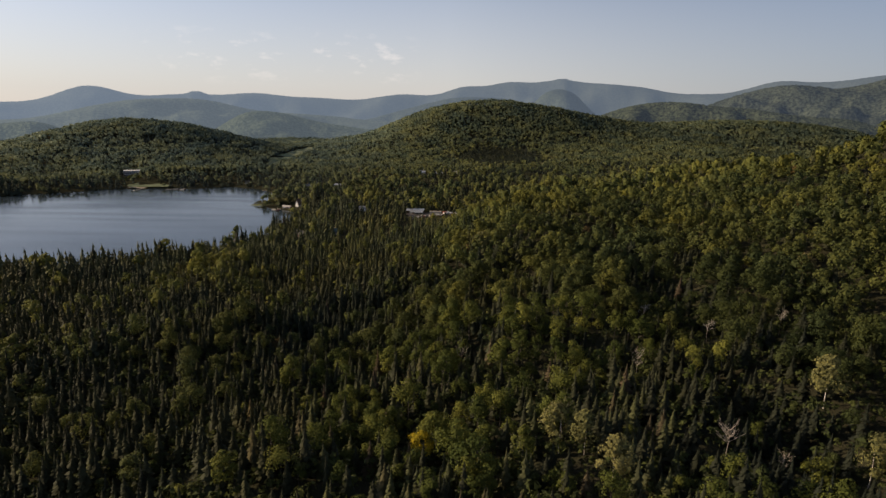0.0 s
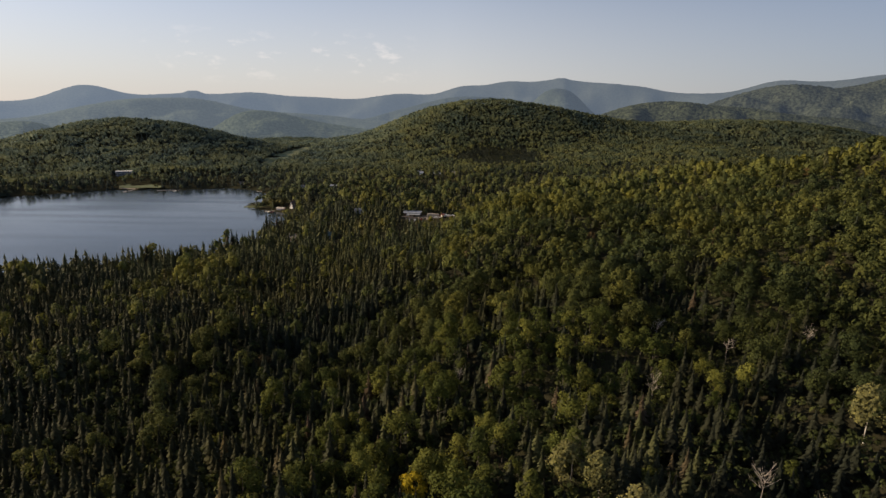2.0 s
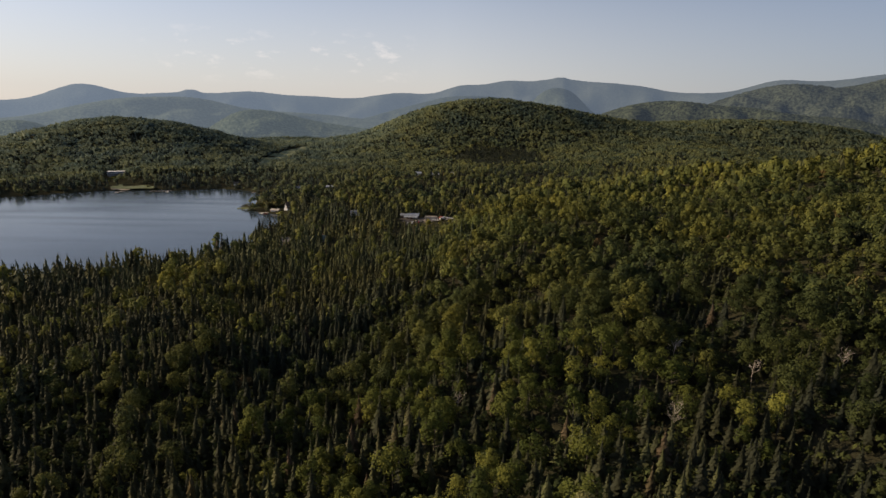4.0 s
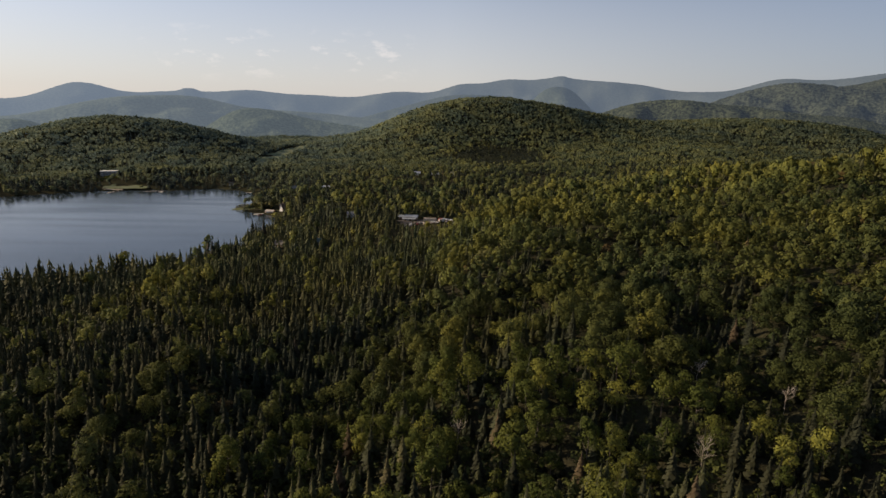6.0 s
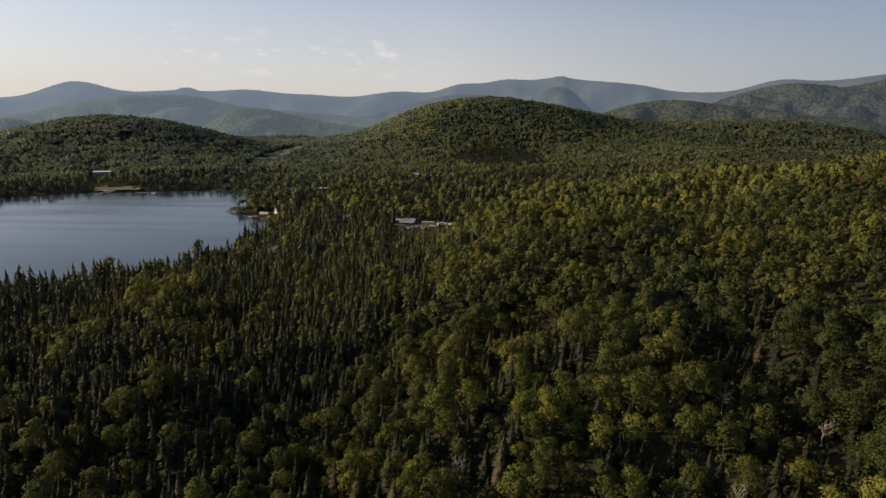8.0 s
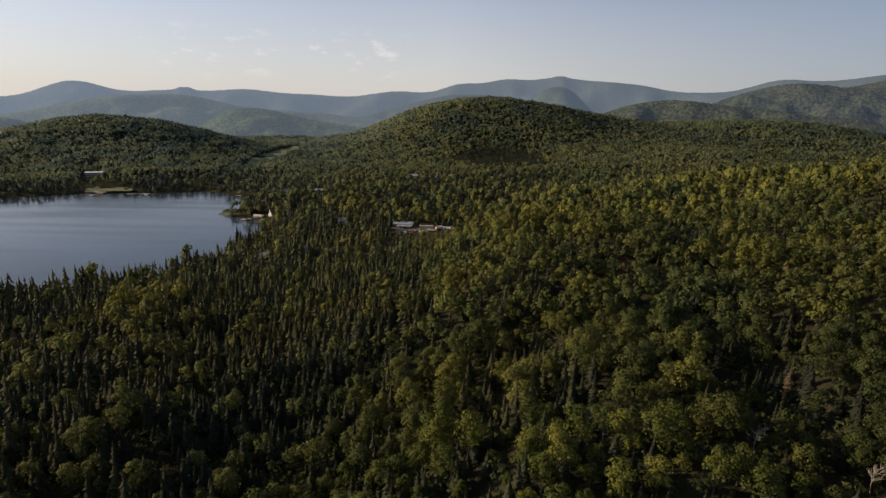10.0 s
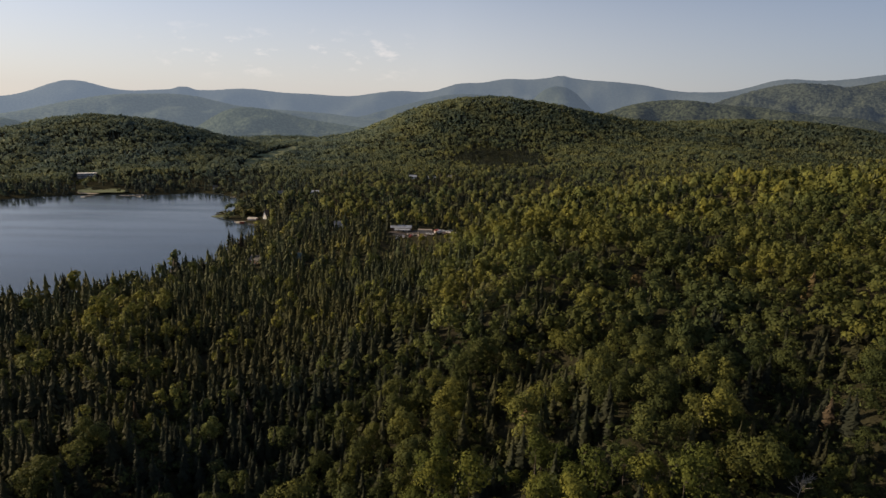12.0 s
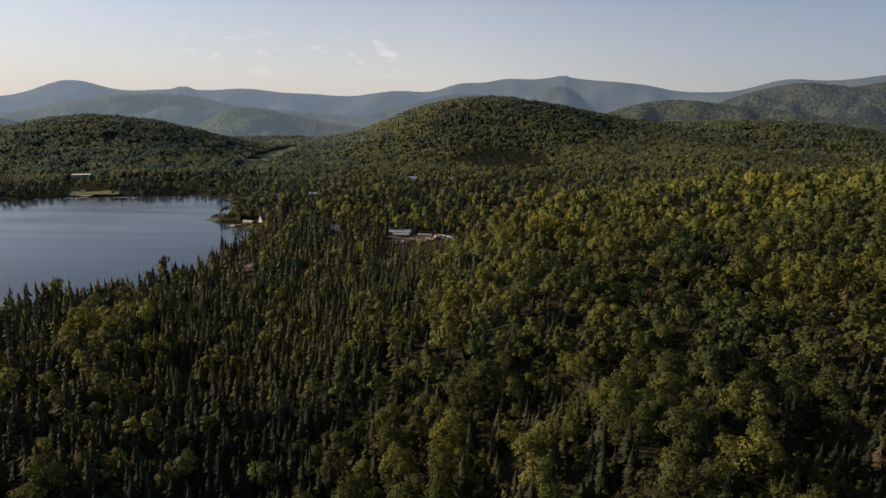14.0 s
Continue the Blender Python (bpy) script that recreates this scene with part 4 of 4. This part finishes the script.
# ---- the yard with the workshop ----
def sheet(name, cx, cy, a, b, mat, label, category, lift=0.06, n=28, seed=1):
    """An uneven-edged patch of ground cover that follows the land."""
    th = np.linspace(0, 2 * math.pi, 56, endpoint=False)
    rr = np.linspace(0, 1, n)
    R, T = np.meshgrid(rr, th, indexing="ij")
    edge = 1 + 0.13 * np.sin(3 * T + seed) + 0.07 * np.sin(7 * T + 2 * seed)
    x, y = cx + a * R * edge * np.cos(T), cy + b * R * edge * np.sin(T)
    z = np.maximum(land(x, y), -0.2) + lift + 0.1 * (1 - R)
    ob = mesh_object(name, np.stack([x, y, z], -1).reshape(-1, 3), grid_faces(n, 56, True), mat, True)
    return tagged(ob, label, category, kind="structure")


sheet("pavement_yard", -6, 613, 38, 15, m_gravel, "bare gravel work yard strewn with scrap", "yard", 0.25)


def workshop(x, y, turn):
    t = thing("workshop", x, y, land1(x, y) - 0.2, turn, "long workshop with pale metal roof and open lean-to", "workshop")
    part("wall", gable_walls(18, 9, 4.2, 1.5), m_brown, t)
    for side in (-1, 1):
        r = part("roof", roof_slab(18, 9, 4.2, 1.5, side, 0.6), m_steel, t, "pale ribbed metal roof")
        for k in range(25):
            run = 4.5 + 0.6
            tilt = math.atan2(1.5, 4.5)
            part("rib", box(0.07, run / math.cos(tilt), 0.06, -9.2 + k * 18.4 / 24, side * run / 2, 5.7 - math.tan(tilt) * run / 2 + 0.21, 0, Matrix.Rotation(-side * tilt, 4, "X")), m_steel, r)
    part("ridge_cap", box(19.2, 0.5, 0.08, 0, 0, 5.86), m_steel, t)
    part("lean_to_roof", box(14, 4.4, 0.14, 1.5, -6.4, 3.35, 0, Matrix.Rotation(radians(9), 4, "X")), m_steel, t, "lower sheet-metal lean-to roof")
    for k in range(5):
        part("post", box(0.2, 0.2, 3.2, -5.2 + k * 3.35, -8.3, 1.5), m_brown, t)
    for k in range(3):
        d = part("garage_door", box(3.2, 0.12, 3.0, -4.5 + k * 4.6, -4.53, 1.55), m_white if k != 1 else m_greyw, t, "panelled garage door")
        for q in range(3):
            part("panel", box(3.0, 0.05, 0.6, -4.5 + k * 4.6, -4.61, 0.6 + q * 0.85), m_trim, d)
    for k in range(2):
        add_window(t, 7.0 + k * 1.2, -4.5, 1.8, 0.8, 0.9, -1)
    return t


workshop(-33, 628, -4)


def wheel(parent, x, y, r, w):
    tyre = part("wheel", rod(r, r, (x, y - w / 2, r), (x, y + w / 2, r), 14), m_rubber, parent, "black tyre")
    part("rim", rod(r * 0.55, r * 0.5, (x, y - w / 2 - 0.02, r), (x, y + w / 2 + 0.02, r), 10), m_trim, tyre, "grey steel rim")


def trailer(x, y, turn):
    t = thing("semi_trailer", x, y, land1(x, y) + 0.15, turn, "weathered beige box trailer parked in the yard", "trailer")
    b = part("body", box(12, 2.6, 2.9, 0, 0, 2.55, 0.05), m_tan, t)
    for k in range(20):
        part("rib", box(0.08, 0.05, 2.7, -5.7 + k * 0.6, -1.32, 2.55), m_trim, b)
    for k in range(2):
        part("door", box(0.06, 1.2, 2.7, 6.03, -0.62 + k * 1.24, 2.55), m_greyw, t)
    part("chassis", box(11, 1.0, 0.3, 0, 0, 0.95), m_dark_roof, t)
    for sx in (3.6, 4.8):
        for sy in (-1.05, 1.05):
            wheel(t, sx, sy, 0.5, 0.3)
    for sy in (-0.8, 0.8):
        part("landing_leg", box(0.14, 0.14, 1.0, -3.6, sy, 0.45), m_dark_roof, t)


trailer(-11, 604, -3)

CAR_PAINT = {"white": (0.55, 0.55, 0.53), "red": (0.25, 0.05, 0.04), "blue": (0.08, 0.14, 0.25), "grey": (0.35, 0.36, 0.37), "black": (0.03, 0.03, 0.035), "beige": (0.5, 0.43, 0.33)}
CAR_MAT = {k: surface("paint_" + k, v, tuple(q * 0.75 for q in v), 1.0, 0.3) for k, v in CAR_PAINT.items()}


def car(x, y, turn, paint, van):
    z = land1(x, y) + 0.22
    t = thing("van" if van else "car", x, y, z, turn, "%s %s parked in the gravel yard" % (paint, "delivery van" if van else "old sedan car"), "van" if van else "car", "vehicles in the yard")
    L, W, H = (5.2, 2.0, 2.2) if van else (4.5, 1.8, 1.42)
    prof = [(-L / 2, 0.35), (L / 2, 0.35), (L / 2, 0.75), (L / 2 - 0.1, 0.9), (L * 0.30, 0.98), (L * (0.22 if van else 0.12), H - 0.04), (-L * (0.49 if van else 0.22), H), (-L * (0.5 if van else 0.38), 0.98), (-L / 2, 0.92)]
    bm = bmesh.new()
    a = [bm.verts.new((px, -W / 2 + (0.14 if pz > 1.1 else 0), pz)) for px, pz in prof]
    b = [bm.verts.new((px, W / 2 - (0.14 if pz > 1.1 else 0), pz)) for px, pz in prof]
    bm.faces.new(a), bm.faces.new(b[::-1])
    for i in range(len(prof)):
        j = (i + 1) % len(prof)
        bm.faces.new((a[j], a[i], b[i], b[j]))
    bmesh.ops.recalc_face_normals(bm, faces=bm.faces)
    part("body", bm, CAR_MAT[paint], t)
    part("windscreen", box(0.05, W * 0.76, (H - 0.98) * 0.8, L * (0.265 if van else 0.215), 0, 0.98 + (H - 0.98) / 2, 0, Matrix.Rotation(radians(-18 if van else -50), 4, "Y")), m_glass, t, "dark windscreen")
    for sy in (-1, 1):
        part("side_window", box(L * 0.36, 0.04, (H - 1.0) * 0.55, -L * 0.06, sy * (W / 2 - 0.06), 1.0 + (H - 1.0) * 0.42), m_glass, t, "dark side window")
        for sx in (-0.3, 0.31):
            wheel(t, sx * L, sy * (W / 2 - 0.12), 0.33, 0.22)
        part("headlight", box(0.05, 0.36, 0.16, L / 2 + 0.01, sy * (W / 2 - 0.3), 0.72), m_trim, t, "clear headlight")
        part("tail_light", box(0.05, 0.3, 0.18, -L / 2 - 0.01, sy * (W / 2 - 0.25), 0.78), m_red_roof, t, "red tail light")


rc = random.Random(4)
spots = [(-28, 594, "white"), (-23, 593, "red"), (-34, 593, "beige"), (-19, 595, "black"), (-1, 600, "red"), (2, 597, "grey"), (0, 594, "white"),
         (6, 601, "grey"), (9, 598, "white"), (11, 603, "black"), (14, 600, "beige"), (17, 604, "black"), (20, 601, "white"), (8, 606, "blue"),
         (13, 608, "grey"), (19, 609, "black"), (24, 606, "grey"), (-16, 592, "beige"), (-8, 593, "white"), (4, 608, "grey")]
for x, y, c in spots:
    car(x, y + 6, rc.uniform(0, 180), c, rc.random() < 0.3)


def pallet_stack(x, y, seed):
    r = random.Random(seed)
    t = thing("scrap_pile", x, y, land1(x, y) + 0.2, r.uniform(0, 90), "untidy pile of boards and scrap sheet metal", "scrap pile", "scrap in the yard")
    for k in range(8):
        part("board", box(r.uniform(1.2, 3.2), r.uniform(0.2, 1.0), 0.08, r.uniform(-1, 1), r.uniform(-1, 1), 0.08 + 0.12 * k, 0,
                          Matrix.Rotation(r.uniform(-0.1, 0.1), 4, "X") @ Matrix.Rotation(r.uniform(0, 3), 4, "Z")), r.choice((m_plank, m_steel, m_white, m_red_roof, m_brown)), t)


for i, (x, y) in enumerate(((-25, 590), (-5, 591), (5, 592), (16, 595), (22, 597), (-38, 592), (27, 602), (11, 594), (-30, 600), (-22, 602), (-17, 599), (-2, 604), (3, 604), (12, 611), (18, 613), (24, 610), (-27, 605), (7, 613), (28, 596), (31, 600), (15, 590), (20, 592), (-12, 589), (-34, 598), (25, 593), (9, 589))):
    pallet_stack(x, y + 6, i)

# ---- houses in the woods and on the shore ----
house(-92, 656, 8, 13, 8, 3.0, 2.4, m_white, m_grey_roof, "white bungalow with a grey shingle roof", 4)
house(-107, 541, 20, 9, 7, 2.8, 2.6, m_greyw, m_teal_roof, "small cottage with a teal metal roof among spruces", 2)
house(-138, 544, -25, 9, 7, 3.0, 2.8, m_brown, m_dark_roof, "brown wooden cottage with a dark roof", 2)
house(-41, 985, 5, 12, 8, 3.0, 2.2, m_white, m_steel, "white house with a pale metal roof in the trees", 3)
house(-12, 990, -6, 15, 8, 3.0, 2.0, m_greyw, m_steel, "long grey house with a pale roof in the trees", 4)
house(16, 992, 4, 11, 8, 3.0, 2.0, m_white, m_grey_roof, "white house with a grey roof in the trees", 3)
house(-207, 868, 30, 8, 7, 5.6, 3.0, m_brown, m_grey_roof, "tall dark wooden cabin with a grey roof", 2, 2)
house(-165, 880, 0, 12, 7, 2.8, 1.6, m_greyw, m_steel, "low house with a pale roof behind the point", 3)
house(-330, 968, 15, 7, 6, 2.8, 2.6, m_white, m_dark_roof, "small white cottage at the wooded shore", 2)
house(-192, 752, 62, 6, 5, 3.4, 6.0, m_white, m_brown, "white steep-gabled cottage behind the boathouse", 1, 2)


def boathouse(x, y, turn):
    t = thing("boathouse", x, y, 0.1, turn, "pale pink boathouse with a weathered tan roof at the waterline", "boathouse")
    part("wall", gable_walls(10, 6, 2.8, 1.5), m_pink, t)
    for side in (-1, 1):
        part("roof", roof_slab(10, 6, 2.8, 1.5, side, 0.4), m_plank, t)
    d = part("door", box(3.6, 0.1, 2.3, -2.2, -3.03, 1.3), m_white, t, "white boat door")
    for q in range(4):
        part("panel", box(0.75, 0.05, 2.1, -3.55 + q * 0.9, -3.1, 1.3), m_trim, d)
    add_window(t, 2.6, -3.0, 1.6, 1.4, 1.0, -1)
    part("foundation", box(10.4, 6.4, 1.0, 0, 0, -0.45), m_greyw, t)


boathouse(-207, 751, -10)


def dock(x, y, turn, length, width, label):
    t = thing("dock", x, y, 0.0, turn, label, "dock", "docks on the lake")
    n = int(length / 0.5)
    for k in range(n):
        part("plank", box(0.46, width, 0.08, k * 0.5 - length / 2, 0, 0.62), m_plank, t)
    for k in range(int(length / 3) + 1):
        for s in (-1, 1):
            part("post", rod(0.1, 0.1, (k * 3 - length / 2, s * width / 2, -3), (k * 3 - length / 2, s * width / 2, 0.9), 6), m_brown, t)
    for s in (-1, 1):
        part("stringer", box(length, 0.1, 0.2, -0.2, s * (width / 2 - 0.2), 0.48), m_brown, t)


dock(-219, 744, 15, 12, 2.4, "short plank dock beside the boathouse")
dock(-476, 900, 70, 16, 2.2, "narrow plank dock below the lawn")
dock(-424, 910, 20, 30, 2.2, "long pale dock reaching along the shore")
dock(-281, 912, 10, 14, 2.0, "short pale dock in the cove")


def boat(x, y, turn, hull, label):
    t = thing("boat", x, y, 0.0, turn, label, "boat", "boats at the docks")
    bm = bmesh.new()
    rows = []
    for k in range(8):
        f = k / 7
        w = 0.95 * (1 - f ** 3) + 0.03
        rows.append([bm.verts.new((f * 5.4 - 2.7, s * w * q, zz)) for s, q, zz in ((-1, 1, 0.75 + 0.25 * f), (-1, 0.7, 0.0), (1, 0.7, 0.0), (1, 1, 0.75 + 0.25 * f))])
    for a, b in zip(rows, rows[1:]):
        for i in range(3):
            bm.faces.new((a[i], a[i + 1], b[i + 1], b[i]))
    bm.faces.new(rows[0])
    bmesh.ops.solidify(bm, geom=bm.faces[:], thickness=0.06)
    part("hull", bm, hull, t)
    for k in range(2):
        part("seat", box(0.35, 1.5, 0.06, -1.2 + k * 1.6, 0, 0.5), m_plank, t)
    part("motor", box(0.35, 0.4, 0.8, -2.85, 0, 0.7, 0.06), m_dark_roof, t, "black outboard motor")


boat(-221, 740, 20, m_white, "white motor boat moored at the dock")
boat(-215, 738, 35, m_red_roof, "red-brown rowing boat beside the dock")
boat(-480, 892, 60, m_white, "small white boat moored by the lawn")
boat(-412, 905, 25, m_white, "white boat at the long dock")


def lodge(x, y, turn):
    t = thing("lodge", x, y, land1(x, y) - 0.3, turn, "long three-storey grey lodge with a pale flat roof", "lodge")
    part("wall", box(25, 11, 9.5, 0, 0, 4.75), m_pale, t)
    part("roof", box(26.2, 12.2, 0.32, 0, 0, 9.7, 0.05), m_white, t, "pale flat roof edge")
    for s in range(3):
        for k in range(8):
            add_window(t, -11.0 + k * 3.14, -5.5, 1.7 + s * 3.0, 1.6, 1.4, -1)
    for s in (1, 2):
        b = part("balcony", box(24, 1.4, 0.18, 0, -6.2, s * 3.0 + 0.3), m_plank, t)
        for k in range(17):
            part("baluster", box(0.1, 0.1, 1.0, -11.9 + k * 1.48, -6.85, s * 3.0 + 0.85), m_trim, b)
    part("porch", gable_walls(9, 6, 3.2, 2.0), m_white, t, "white gabled entrance wing")
    t.children[-1].location = (6, -8.5, 0)
    for side in (-1, 1):
        p = part("porch_roof", roof_slab(9, 6, 3.2, 2.0, side), m_dark_roof, t)
        p.location = (6, -8.5, 0)


lodge(-552, 1026, 20)
sheet("ground_lawn", -478, 933, 33, 17, m_lawn, "mown lawn sloping to the beach", "lawn", 0.6, seed=2)
rg = random.Random(21)
bush = tree_kind("shrub", "rounded green bush on the slope below the lodge", SHRUB[1], m_broad, m_bark, 2.5, 0.07, 120, 3)
bush["group"] = "bushes below the lodge"
for i in range(26):
    x, y = -532 + rg.uniform(-15, 15), 988 + rg.uniform(-28, 26)
    m = pose(x, y, land1(x, y) - 0.1, 0, 0, rg.uniform(0, 360)) @ Matrix.Scale(rg.uniform(0.5, 1.1), 4)
    if i == 0:
        bush.matrix_world = m
    else:
        copy_thing(bush, Matrix()).matrix_basis = m
sheet("ground_beach", -486, 913, 15, 2.5, m_sand, "narrow sandy beach", "beach", 0.55, seed=3)
sheet("ground_bog", -360, 1380, 26, 212, m_bog, "pale open bog meadow between the woods", "meadow", 1.6, seed=4)
sheet("ground_bog_edge", -350, 1190, 15, 56, m_bog, "pale open bog meadow between the woods", "meadow", 1.4, seed=5)
sheet("ground_point", -242, 771, 17, 5, m_grass, "rough grass on the low point", "grass", 0.3, seed=6)
